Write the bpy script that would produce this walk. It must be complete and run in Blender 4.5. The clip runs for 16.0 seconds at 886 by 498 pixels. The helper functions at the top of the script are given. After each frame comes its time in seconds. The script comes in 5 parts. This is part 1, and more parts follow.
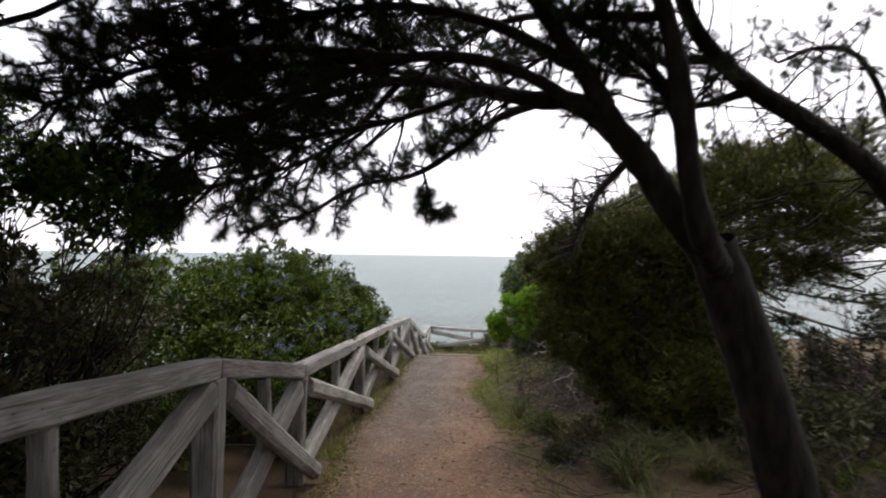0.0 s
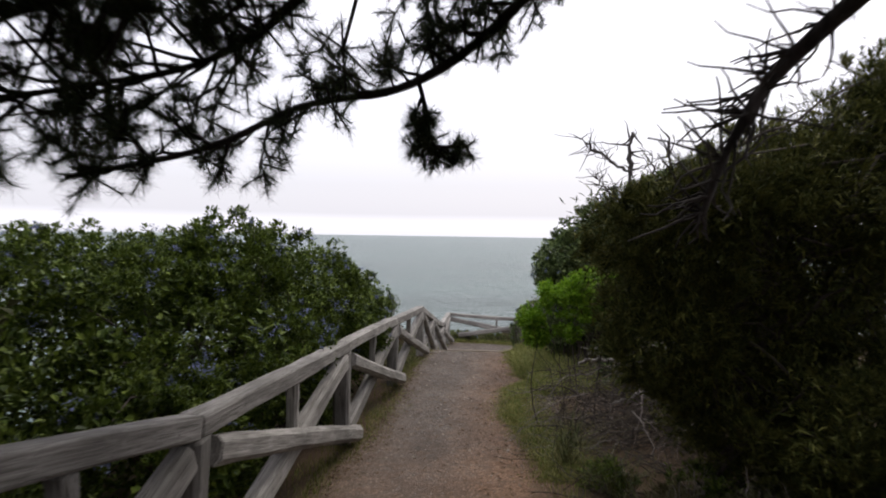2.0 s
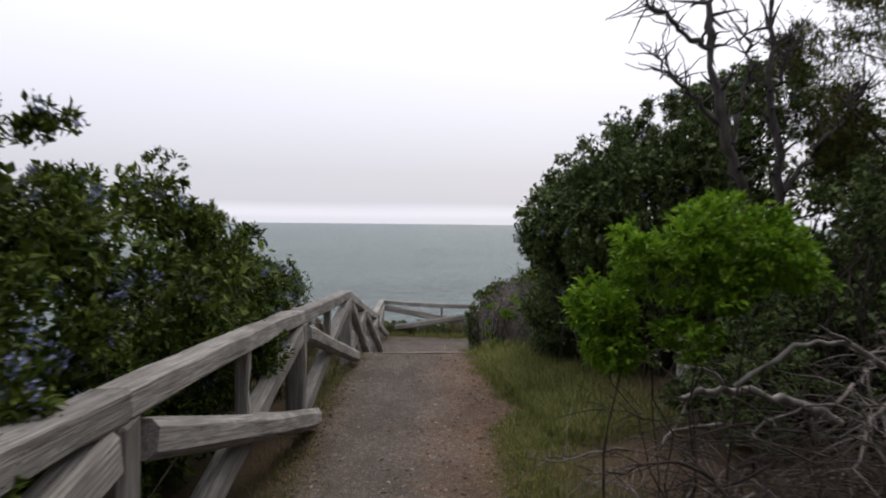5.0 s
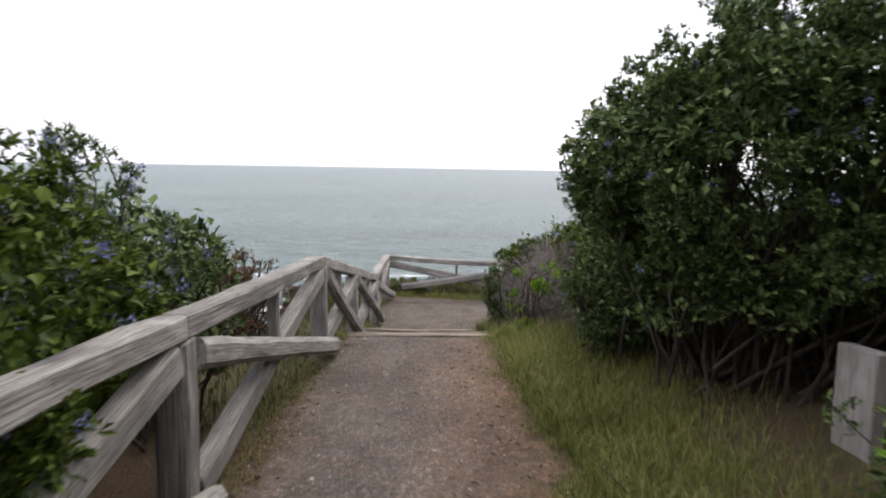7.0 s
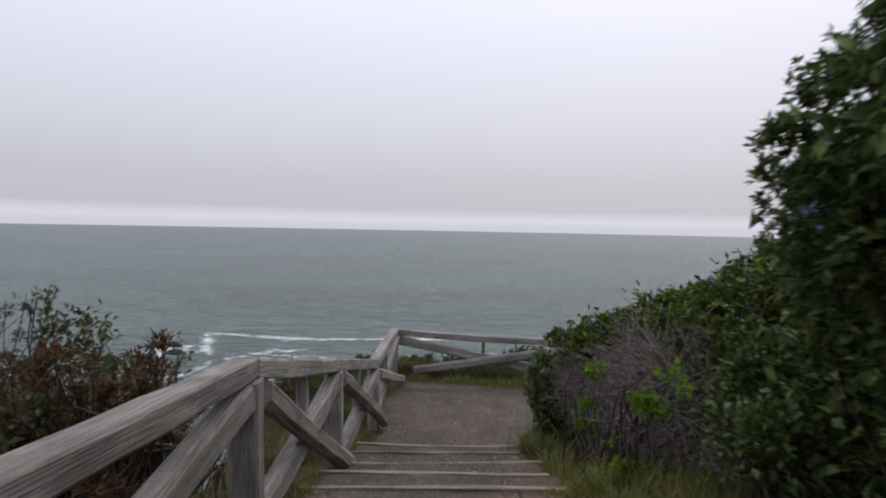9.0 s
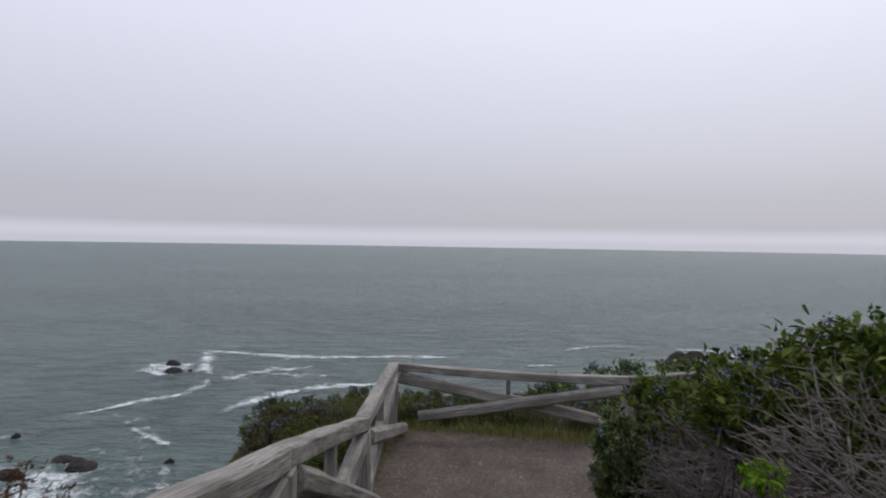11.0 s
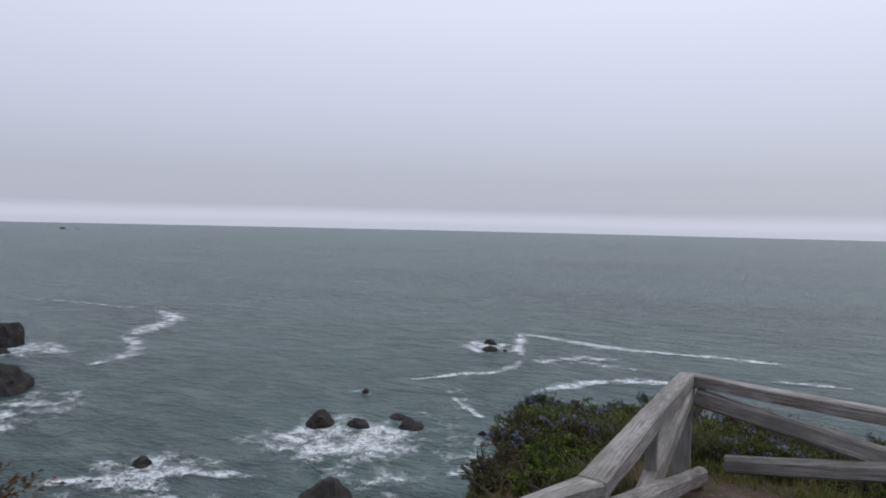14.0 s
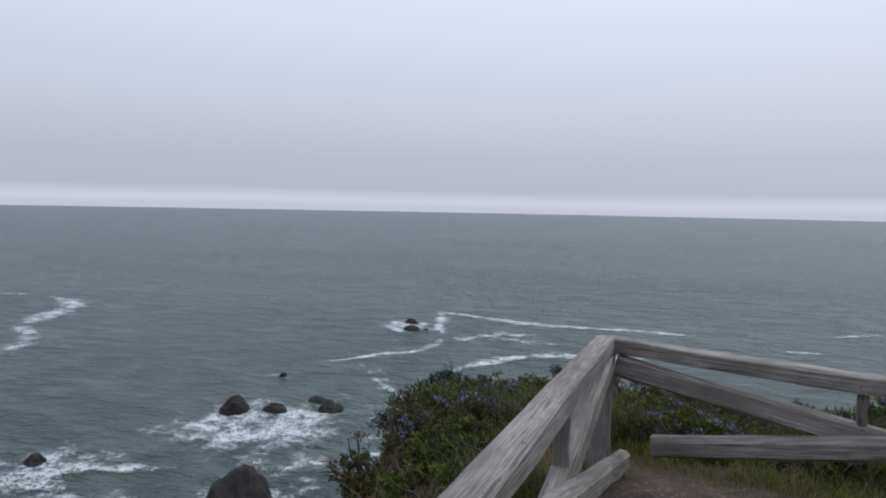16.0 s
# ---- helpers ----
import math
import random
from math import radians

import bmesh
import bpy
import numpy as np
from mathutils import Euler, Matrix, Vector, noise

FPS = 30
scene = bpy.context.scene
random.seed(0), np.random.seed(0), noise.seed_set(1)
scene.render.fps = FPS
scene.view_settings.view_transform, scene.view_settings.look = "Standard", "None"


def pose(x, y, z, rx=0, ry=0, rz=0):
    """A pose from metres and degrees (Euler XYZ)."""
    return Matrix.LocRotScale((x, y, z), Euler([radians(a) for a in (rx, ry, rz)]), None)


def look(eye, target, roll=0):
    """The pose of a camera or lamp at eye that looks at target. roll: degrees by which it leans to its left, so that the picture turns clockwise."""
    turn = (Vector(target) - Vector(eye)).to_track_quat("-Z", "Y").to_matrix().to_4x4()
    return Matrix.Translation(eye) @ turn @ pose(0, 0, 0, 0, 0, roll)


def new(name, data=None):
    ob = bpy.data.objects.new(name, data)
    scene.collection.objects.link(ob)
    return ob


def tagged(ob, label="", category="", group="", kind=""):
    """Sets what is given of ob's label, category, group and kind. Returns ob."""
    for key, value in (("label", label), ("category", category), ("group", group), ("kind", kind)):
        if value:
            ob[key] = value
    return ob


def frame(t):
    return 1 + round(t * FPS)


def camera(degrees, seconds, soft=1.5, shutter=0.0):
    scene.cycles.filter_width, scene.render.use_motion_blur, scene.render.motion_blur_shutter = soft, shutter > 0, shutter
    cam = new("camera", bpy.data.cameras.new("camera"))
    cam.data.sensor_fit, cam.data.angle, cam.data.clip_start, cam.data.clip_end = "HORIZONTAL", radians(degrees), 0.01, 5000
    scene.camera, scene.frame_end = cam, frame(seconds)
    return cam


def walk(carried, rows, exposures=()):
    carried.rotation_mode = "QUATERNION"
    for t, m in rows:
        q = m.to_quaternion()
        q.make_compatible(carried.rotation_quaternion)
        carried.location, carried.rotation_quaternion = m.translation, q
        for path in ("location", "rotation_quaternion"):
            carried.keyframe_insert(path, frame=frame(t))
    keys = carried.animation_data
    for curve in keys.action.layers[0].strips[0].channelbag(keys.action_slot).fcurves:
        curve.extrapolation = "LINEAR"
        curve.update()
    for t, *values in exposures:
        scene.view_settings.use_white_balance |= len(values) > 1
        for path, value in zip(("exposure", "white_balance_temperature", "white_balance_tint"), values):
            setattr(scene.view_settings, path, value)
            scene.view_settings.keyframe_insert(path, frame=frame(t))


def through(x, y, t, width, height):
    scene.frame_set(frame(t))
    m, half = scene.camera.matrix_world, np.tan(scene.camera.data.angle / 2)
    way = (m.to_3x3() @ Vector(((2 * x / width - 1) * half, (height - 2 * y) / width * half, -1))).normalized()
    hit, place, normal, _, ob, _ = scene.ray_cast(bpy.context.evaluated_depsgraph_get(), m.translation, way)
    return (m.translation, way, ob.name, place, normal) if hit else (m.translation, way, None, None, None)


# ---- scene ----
cam = camera(70.9, 16.0, soft=1.9, shutter=0.5)
PATH = [
    (0, (-0.177, -0.33, 2.09), (-0.15, 1.67, 2.098), 0.8),
    (0.5, (-0.132, 0.226, 2.068), (-0.189, 2.225, 2.04), 0.7),
    (1, (-0.099, 0.814, 2.052), (-0.152, 2.813, 2.008), 0.8),
    (1.5, (-0.082, 1.477, 2.032), (-0.132, 3.475, 1.975), 0.8),
    (2, (-0.05, 2.196, 1.999), (-0.1, 4.195, 1.945), 0.9),
    (2.5, (-0.088, 2.87, 1.926), (-0.122, 4.869, 1.872), 0.6),
    (3, (-0.155, 3.647, 1.815), (-0.173, 5.647, 1.777), 0.7),
    (3.5, (-0.263, 4.316, 1.711), (-0.216, 6.315, 1.674), 0.9),
    (4, (-0.299, 4.983, 1.635), (-0.192, 6.979, 1.582), 0.7),
    (4.5, (-0.314, 5.704, 1.51), (-0.127, 7.694, 1.449), 0.6),
    (7, (0.028, 8.928, 1.377), (0.155, 10.906, 1.108), 1.0),
    (7.5, (0.087, 9.638, 1.354), (0.156, 11.63, 1.19), 1.0),
    (8, (0.083, 10.394, 1.279), (0.155, 12.387, 1.135), 1.1),
    (8.5, (0.13, 11.168, 1.225), (0.2, 13.162, 1.098), 1.0),
    (9, (0.076, 11.966, 1.152), (0.151, 13.964, 1.081), 1.1),
    (9.5, (0.017, 12.729, 1.085), (0.027, 14.727, 1.006), 1.3),
    (12, (0.058, 15.553, 0.966), (0.153, 17.551, 0.978), 0.7),
    (12.5, (0.082, 16.09, 0.919), (0.11, 18.089, 0.922), 1.0),
    (13, (0.108, 16.548, 0.755), (-0.34, 18.497, 0.725), 1.2),
    (13.5, (0.13, 16.991, 0.661), (-0.654, 18.828, 0.568), 1.4),
    (14, (0.151, 17.315, 0.562), (-0.739, 19.104, 0.49), 1.3),
    (14.5, (0.128, 17.709, 0.477), (-0.752, 19.502, 0.379), 1.2),
    (15, (0.109, 17.978, 0.325), (-0.632, 19.833, 0.215), 1.1),
    (15.5, (0.043, 18.363, 0.264), (-0.622, 20.246, 0.171), 1.2),
    (16, (-0.001, 18.714, 0.183), (-0.658, 20.599, 0.053), 1.1),
]
EXPOSURE = [(0, 1.5, 6780, 10), (0.6, 1.4, 6780, 10), (1.5, 1.35, 6800, 10), (2.0, 1.05, 6700, 10), (2.5, 0.8, 6650, 10), (3.5, 0.6, 6620, 10), (4.5, 0.62, 6620, 10), (7.0, 1.38, 6650, 10), (8.0, 0.8, 6620, 10),
            (9.0, 0.38, 6500, 10), (9.5, 0.3, 6450, 10), (12.0, 0.22, 6320, 10), (13.5, 0.22, 6130, 9.5), (16.0, 0.24, 6060, 9.5)]
walk(cam, [(t, look(eye, aim, roll)) for t, eye, aim, roll in PATH], EXPOSURE)

# ---- world and sun: a bright overcast over the sea ----
rng = np.random.default_rng(7)
world = bpy.data.worlds.new("overcast")
scene.world = world
world.use_nodes = True
wt = world.node_tree
wt.nodes.clear()
w_out = wt.nodes.new("ShaderNodeOutputWorld")
w_sky = wt.nodes.new("ShaderNodeTexSky")
w_sky.sky_type, w_sky.sun_disc = "NISHITA", False
w_sky.sun_elevation, w_sky.sun_rotation, w_sky.dust_density = radians(52), radians(35), 4.0
w_bg = wt.nodes.new("ShaderNodeBackground")
w_bg.inputs[1].default_value = 0.012
w_cloud = wt.nodes.new("ShaderNodeBackground")
w_cloud.inputs[1].default_value = 1.0
w_add = wt.nodes.new("ShaderNodeAddShader")
w_co = wt.nodes.new("ShaderNodeTexCoord")
w_sep = wt.nodes.new("ShaderNodeSeparateXYZ")
w_map = wt.nodes.new("ShaderNodeMapping")
w_map.inputs["Scale"].default_value = (1.2, 1.2, 5.0)
w_noise = wt.nodes.new("ShaderNodeTexNoise")
w_noise.inputs["Scale"].default_value, w_noise.inputs["Detail"].default_value = 1.6, 3.0
w_off = wt.nodes.new("ShaderNodeMath")
w_off.operation = "MULTIPLY_ADD"
w_off.inputs[1].default_value, w_off.inputs[2].default_value = 0.016, -0.008
w_sum = wt.nodes.new("ShaderNodeMath")
w_sum.operation = "ADD"
w_ramp = wt.nodes.new("ShaderNodeValToRGB")
SKY_STOPS = ((0.0, 0.48), (0.008, 0.53), (0.013, 0.52), (0.027, 0.405), (0.075, 0.405), (0.17, 0.50), (0.32, 0.63), (0.6, 0.74), (1.0, 0.80))
for i, (at, v) in enumerate(SKY_STOPS):
    stop = w_ramp.color_ramp.elements[i] if i < 2 else w_ramp.color_ramp.elements.new(at)
    stop.position, stop.color = at, (v * 0.966, v * 0.970, v * 1.096, 1)
wt.links.new(w_co.outputs["Generated"], w_sep.inputs[0])
wt.links.new(w_co.outputs["Generated"], w_map.inputs[0])
wt.links.new(w_map.outputs[0], w_noise.inputs["Vector"])
wt.links.new(w_noise.outputs[0], w_off.inputs[0])
wt.links.new(w_sep.outputs["Z"], w_sum.inputs[0])
wt.links.new(w_off.outputs[0], w_sum.inputs[1])
wt.links.new(w_sum.outputs[0], w_ramp.inputs[0])
wt.links.new(w_ramp.outputs[0], w_cloud.inputs[0])
wt.links.new(w_sky.outputs[0], w_bg.inputs[0])
wt.links.new(w_bg.outputs[0], w_add.inputs[0])
wt.links.new(w_cloud.outputs[0], w_add.inputs[1])
wt.links.new(w_add.outputs[0], w_out.inputs[0])

sun = new("sun", bpy.data.lights.new("sun", "SUN"))
sun.data.energy, sun.data.angle, sun.data.color = 0.7, radians(25), (1.0, 0.96, 0.9)
sun.matrix_world = look((0, 0, 40), (-16, -22, 0))


# ---- materials ----
def material(name, rough=0.8, spec=0.3):
    m = bpy.data.materials.new(name)
    m.use_nodes = True
    t = m.node_tree
    b = t.nodes["Principled BSDF"]
    b.inputs["Roughness"].default_value = rough
    b.inputs["Specular IOR Level"].default_value = spec
    return m, t, b


def node(t, kind, **values):
    n = t.nodes.new("ShaderNode" + kind)
    for k, v in values.items():
        n.inputs[k].default_value = v
    return n


def ramp(t, source, stops):
    r = t.nodes.new("ShaderNodeValToRGB")
    for i, (at, c) in enumerate(stops):
        e = r.color_ramp.elements[i] if i < 2 else r.color_ramp.elements.new(at)
        e.position, e.color = at, (*c, 1)
    t.links.new(source, r.inputs[0])
    return r.outputs[0]


def mix(t, factor, a, b, blend="MIX"):
    m = t.nodes.new("ShaderNodeMix")
    m.data_type, m.blend_type = "RGBA", blend
    for sock, v in ((m.inputs[0], factor), (m.inputs[6], a), (m.inputs[7], b)):
        if isinstance(v, (int, float)):
            sock.default_value = v
        elif isinstance(v, tuple):
            sock.default_value = (*v, 1)
        else:
            t.links.new(v, sock)
    return m.outputs[2]


def math_node(t, op, a, b=0.0, clamp=False):
    m = t.nodes.new("ShaderNodeMath")
    m.operation, m.use_clamp = op, clamp
    for sock, v in ((m.inputs[0], a), (m.inputs[1], b)):
        if isinstance(v, (int, float)):
            sock.default_value = v
        else:
            t.links.new(v, sock)
    return m.outputs[0]


def noise_of(t, scale, detail=4.0, stretch=(1, 1, 1), coords="Object", rough=0.55):
    c = t.nodes.new("ShaderNodeTexCoord")
    mp = node(t, "Mapping", Scale=stretch)
    n = node(t, "TexNoise", Scale=scale, Detail=detail, Roughness=rough)
    t.links.new(c.outputs[coords], mp.inputs[0])
    t.links.new(mp.outputs[0], n.inputs["Vector"])
    return n.outputs[0]


def bump(t, b, height, strength, distance):
    n = node(t, "Bump", Strength=strength, Distance=distance)
    t.links.new(height, n.inputs["Height"])
    t.links.new(n.outputs[0], b.inputs["Normal"])


def leaf_material(name, dark, light, third, rough=0.55, through=0.14, spec=0.12):
    m, t, b = material(name, rough, spec)
    g = t.nodes.new("ShaderNodeNewGeometry")
    c = ramp(t, g.outputs["Random Per Island"], ((0.0, dark), (0.55, light), (1.0, third)))
    patch = noise_of(t, 1.7, 2.0)
    c = mix(t, math_node(t, "MULTIPLY", patch, 0.5), c, dark)
    sprig = noise_of(t, 11.0, 1.0)
    c = mix(t, ramp(t, sprig, ((0.5, (0.0,) * 3), (0.72, (0.55,) * 3))), c, third)
    t.links.new(c, b.inputs["Base Color"])
    tr = t.nodes.new("ShaderNodeBsdfTranslucent")
    t.links.new(c, tr.inputs[0])
    ms = t.nodes.new("ShaderNodeMixShader")
    ms.inputs[0].default_value = through
    t.links.new(b.outputs[0], ms.inputs[1])
    t.links.new(tr.outputs[0], ms.inputs[2])
    t.links.new(ms.outputs[0], t.nodes["Material Output"].inputs[0])
    return m


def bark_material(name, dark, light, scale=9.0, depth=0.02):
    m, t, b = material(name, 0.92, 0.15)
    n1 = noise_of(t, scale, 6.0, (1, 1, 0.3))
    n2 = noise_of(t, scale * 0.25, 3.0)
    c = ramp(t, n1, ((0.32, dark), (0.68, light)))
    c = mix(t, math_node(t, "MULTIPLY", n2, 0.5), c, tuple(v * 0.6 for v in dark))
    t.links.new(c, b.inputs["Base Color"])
    bump(t, b, n1, 0.8, depth)
    return m


def wood_material(name, dark, mid, light):
    """Weathered timber, the grain along the local x axis, each piece toned by its own random value."""
    m, t, b = material(name, 0.85, 0.2)
    info = t.nodes.new("ShaderNodeObjectInfo")
    c = t.nodes.new("ShaderNodeTexCoord")
    shift = t.nodes.new("ShaderNodeVectorMath")
    shift.operation = "ADD"
    t.links.new(c.outputs["Object"], shift.inputs[0])
    wide = math_node(t, "MULTIPLY", info.outputs["Random"], 40.0)
    t.links.new(wide, shift.inputs[1])

    def grain(scale, stretch, detail):
        mp = node(t, "Mapping", Scale=stretch)
        n = node(t, "TexNoise", Scale=scale, Detail=detail, Roughness=0.6)
        t.links.new(shift.outputs[0], mp.inputs[0])
        t.links.new(mp.outputs[0], n.inputs["Vector"])
        return n.outputs[0]
    fine = grain(90.0, (0.04, 1, 1), 5.0)
    broad = grain(26.0, (0.06, 1, 1), 4.0)
    stain = grain(2.6, (0.6, 1, 1), 3.0)
    col = ramp(t, fine, ((0.22, dark), (0.42, mid), (0.74, light)))
    col = mix(t, ramp(t, broad, ((0.26, (0.8,) * 3), (0.335, (0.0,) * 3))), col, dark)
    col = mix(t, ramp(t, stain, ((0.42, (0.0,) * 3), (0.66, (0.75,) * 3))), col, tuple(v * 0.6 for v in mid))
    pale = grain(7.0, (0.35, 1, 1), 4.0)
    col = mix(t, ramp(t, pale, ((0.56, (0.0,) * 3), (0.72, (0.6,) * 3))), col, light)
    split = grain(34.0, (0.035, 1, 1), 2.0)
    col = mix(t, ramp(t, split, ((0.665, (0.0,) * 3), (0.70, (0.7,) * 3))), col, tuple(v * 0.8 for v in dark))
    pit = grain(55.0, (0.5, 1, 1), 2.0)
    col = mix(t, ramp(t, pit, ((0.66, (0.0,) * 3), (0.73, (0.75,) * 3))), col, dark)
    tone = math_node(t, "MULTIPLY_ADD", info.outputs["Random"], 0.35)
    tone.node.inputs[2].default_value = 0.8
    col = mix(t, 1.0, col, tone, "MULTIPLY")
    t.links.new(col, b.inputs["Base Color"])
    h = math_node(t, "ADD", math_node(t, "MULTIPLY", broad, 1.2), fine)
    h = math_node(t, "SUBTRACT", h, math_node(t, "MULTIPLY", math_node(t, "GREATER_THAN", split, 0.67), 0.8))
    bump(t, b, h, 0.65, 0.009)
    return m


FENCE_WOOD = wood_material("weathered_timber", (0.042, 0.037, 0.031), (0.185, 0.172, 0.153), (0.385, 0.365, 0.335))
STEP_WOOD = wood_material("step_timber", (0.08, 0.063, 0.046), (0.205, 0.17, 0.128), (0.33, 0.285, 0.22))
DRIFT_WOOD = bark_material("bleached_wood", (0.16, 0.145, 0.13), (0.42, 0.39, 0.36), 14.0, 0.006)
SNAG_BARK = bark_material("dead_wood", (0.035, 0.03, 0.028), (0.13, 0.115, 0.105), 12.0, 0.008)
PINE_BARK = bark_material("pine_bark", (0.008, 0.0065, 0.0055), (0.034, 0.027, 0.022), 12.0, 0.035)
TWIG_BARK = bark_material("twig_bark", (0.035, 0.028, 0.024), (0.12, 0.10, 0.085), 18.0, 0.004)
GREY_TWIG = bark_material("grey_twig", (0.12, 0.105, 0.095), (0.34, 0.30, 0.27), 18.0, 0.004)
DRY_TWIG = bark_material("dry_twig", (0.13, 0.11, 0.10), (0.35, 0.305, 0.285), 18.0, 0.004)
CEANO_LEAF = leaf_material("glossy_green_leaf", (0.016, 0.028, 0.005), (0.066, 0.103, 0.015), (0.175, 0.225, 0.036), 0.5)
CEANO_DARK = leaf_material("dark_green_leaf", (0.015, 0.028, 0.009), (0.080, 0.122, 0.040), (0.23, 0.285, 0.10), 0.48)
BRIGHT_LEAF = leaf_material("bright_green_leaf", (0.06, 0.135, 0.008), (0.165, 0.31, 0.016), (0.28, 0.43, 0.04), 0.5, 0.28)
BROWN_LEAF = leaf_material("olive_brown_leaf", (0.03, 0.03, 0.014), (0.075, 0.085, 0.035), (0.13, 0.13, 0.065), 0.5)
RUST_LEAF = leaf_material("rusty_leaf", (0.05, 0.028, 0.014), (0.125, 0.056, 0.026), (0.12, 0.088, 0.038), 0.65)
MOSS_LEAF = leaf_material("mossy_leaf", (0.03, 0.042, 0.010), (0.095, 0.125, 0.022), (0.17, 0.18, 0.05), 0.65)
HEATH_LEAF = leaf_material("heath_leaf", (0.04, 0.036, 0.017), (0.085, 0.085, 0.032), (0.15, 0.12, 0.06), 0.6)
NEEDLE = leaf_material("pine_needle", (0.010, 0.017, 0.008), (0.026, 0.042, 0.018), (0.055, 0.062, 0.024), 0.7, 0.12, 0.06)
CYPRESS = leaf_material("cypress_spray", (0.013, 0.017, 0.006), (0.058, 0.070, 0.018), (0.195, 0.19, 0.05), 0.7, 0.1, 0.06)
BLUE_FLOWER = leaf_material("blue_blossom", (0.10, 0.115, 0.21), (0.17, 0.19, 0.31), (0.26, 0.285, 0.41), 0.8, 0.12, 0.05)
GRASS = leaf_material("grass_blade", (0.08, 0.108, 0.022), (0.18, 0.20, 0.05), (0.32, 0.28, 0.115), 0.65, 0.3)
DRY_GRASS = leaf_material("dry_grass_blade", (0.033, 0.045, 0.013), (0.068, 0.085, 0.026), (0.165, 0.14, 0.065), 0.75, 0.15)


def ground_material():
    """Compacted gravel where the path mask is high, leaf litter and turf soil elsewhere."""
    m, t, b = material("bluff_ground", 0.95, 0.12)
    mask = t.nodes.new("ShaderNodeAttribute")
    mask.attribute_name = "path"
    red = t.nodes.new("ShaderNodeAttribute")
    red.attribute_name = "red_soil"
    fine = noise_of(t, 70.0, 4.0)
    mid = noise_of(t, 7.0, 5.0)
    big = noise_of(t, 0.9, 3.0)
    v = node(t, "TexVoronoi", Scale=130.0)
    c = t.nodes.new("ShaderNodeTexCoord")
    t.links.new(c.outputs["Object"], v.inputs["Vector"])
    grit = ramp(t, v.outputs["Color"], ((0.1, (0.062, 0.056, 0.049)), (0.6, (0.118, 0.107, 0.095)), (0.98, (0.25, 0.23, 0.205))))
    earth = ramp(t, fine, ((0.3, (0.125, 0.072, 0.042)), (0.7, (0.285, 0.172, 0.105))))
    warm = math_node(t, "ADD", red.outputs["Fac"], math_node(t, "MULTIPLY", math_node(t, "SUBTRACT", mid, 0.5), 0.9), True)
    gravel = mix(t, warm, grit, earth)
    gravel = mix(t, math_node(t, "MULTIPLY", big, 0.45), gravel, (0.085, 0.073, 0.064))
    v2 = node(t, "TexVoronoi", Scale=42.0)
    t.links.new(c.outputs["Object"], v2.inputs["Vector"])
    gravel = mix(t, 1.0, gravel, ramp(t, v2.outputs["Color"], ((0.15, (0.72,) * 3), (0.7, (1.0,) * 3), (0.95, (1.45,) * 3))), "MULTIPLY")
    worn = noise_of(t, 2.4, 5.0, (1, 0.5, 1))
    gravel = mix(t, 1.0, gravel, ramp(t, worn, ((0.35, (0.78,) * 3), (0.65, (1.12,) * 3))), "MULTIPLY")
    litter = ramp(t, fine, ((0.3, (0.034, 0.023, 0.015)), (0.55, (0.095, 0.063, 0.039)), (0.8, (0.18, 0.128, 0.08))))
    turf = ramp(t, mid, ((0.35, (0.05, 0.07, 0.02)), (0.65, (0.085, 0.075, 0.04))))
    rough_ground = mix(t, ramp(t, big, ((0.45, (0, 0, 0)), (0.7, (0.6, 0.6, 0.6)))), litter, turf)
    edge = math_node(t, "ADD", mask.outputs["Fac"], math_node(t, "MULTIPLY", math_node(t, "SUBTRACT", mid, 0.5), 1.3), True)
    edge = ramp(t, edge, ((0.3, (0, 0, 0)), (0.7, (1, 1, 1))))
    t.links.new(mix(t, edge, rough_ground, gravel), b.inputs["Base Color"])
    h = math_node(t, "ADD", math_node(t, "MULTIPLY", v.outputs["Distance"], 0.6), math_node(t, "ADD", fine, mid))
    bump(t, b, h, 0.7, 0.02)
    return m


def sea_material():
    m, t, b = material("sea_water", 0.34, 0.34)
    far = noise_of(t, 0.012, 3.0, (0.5, 1.6, 1), rough=0.6)
    swell = noise_of(t, 0.13, 6.0, (0.75, 1.35, 1), rough=0.66)
    chop = noise_of(t, 0.9, 4.0, (0.6, 1.3, 1), rough=0.65)
    col = ramp(t, far, ((0.35, (0.014, 0.040, 0.036)), (0.65, (0.047, 0.092, 0.081))))
    col = mix(t, ramp(t, swell, ((0.44, (0.0,) * 3), (0.62, (0.7,) * 3))), col, (0.095, 0.135, 0.12))
    ripple = noise_of(t, 0.42, 4.0, (0.5, 1.5, 1), rough=0.6)
    col = mix(t, ramp(t, ripple, ((0.34, (0.75,) * 3), (0.47, (0.0,) * 3))), col, (0.012, 0.03, 0.028))
    t.links.new(col, b.inputs["Base Color"])
    h = math_node(t, "ADD", math_node(t, "MULTIPLY", swell, 3.4), math_node(t, "MULTIPLY", chop, 0.9))
    bump(t, b, h, 0.9, 1.2)
    return m


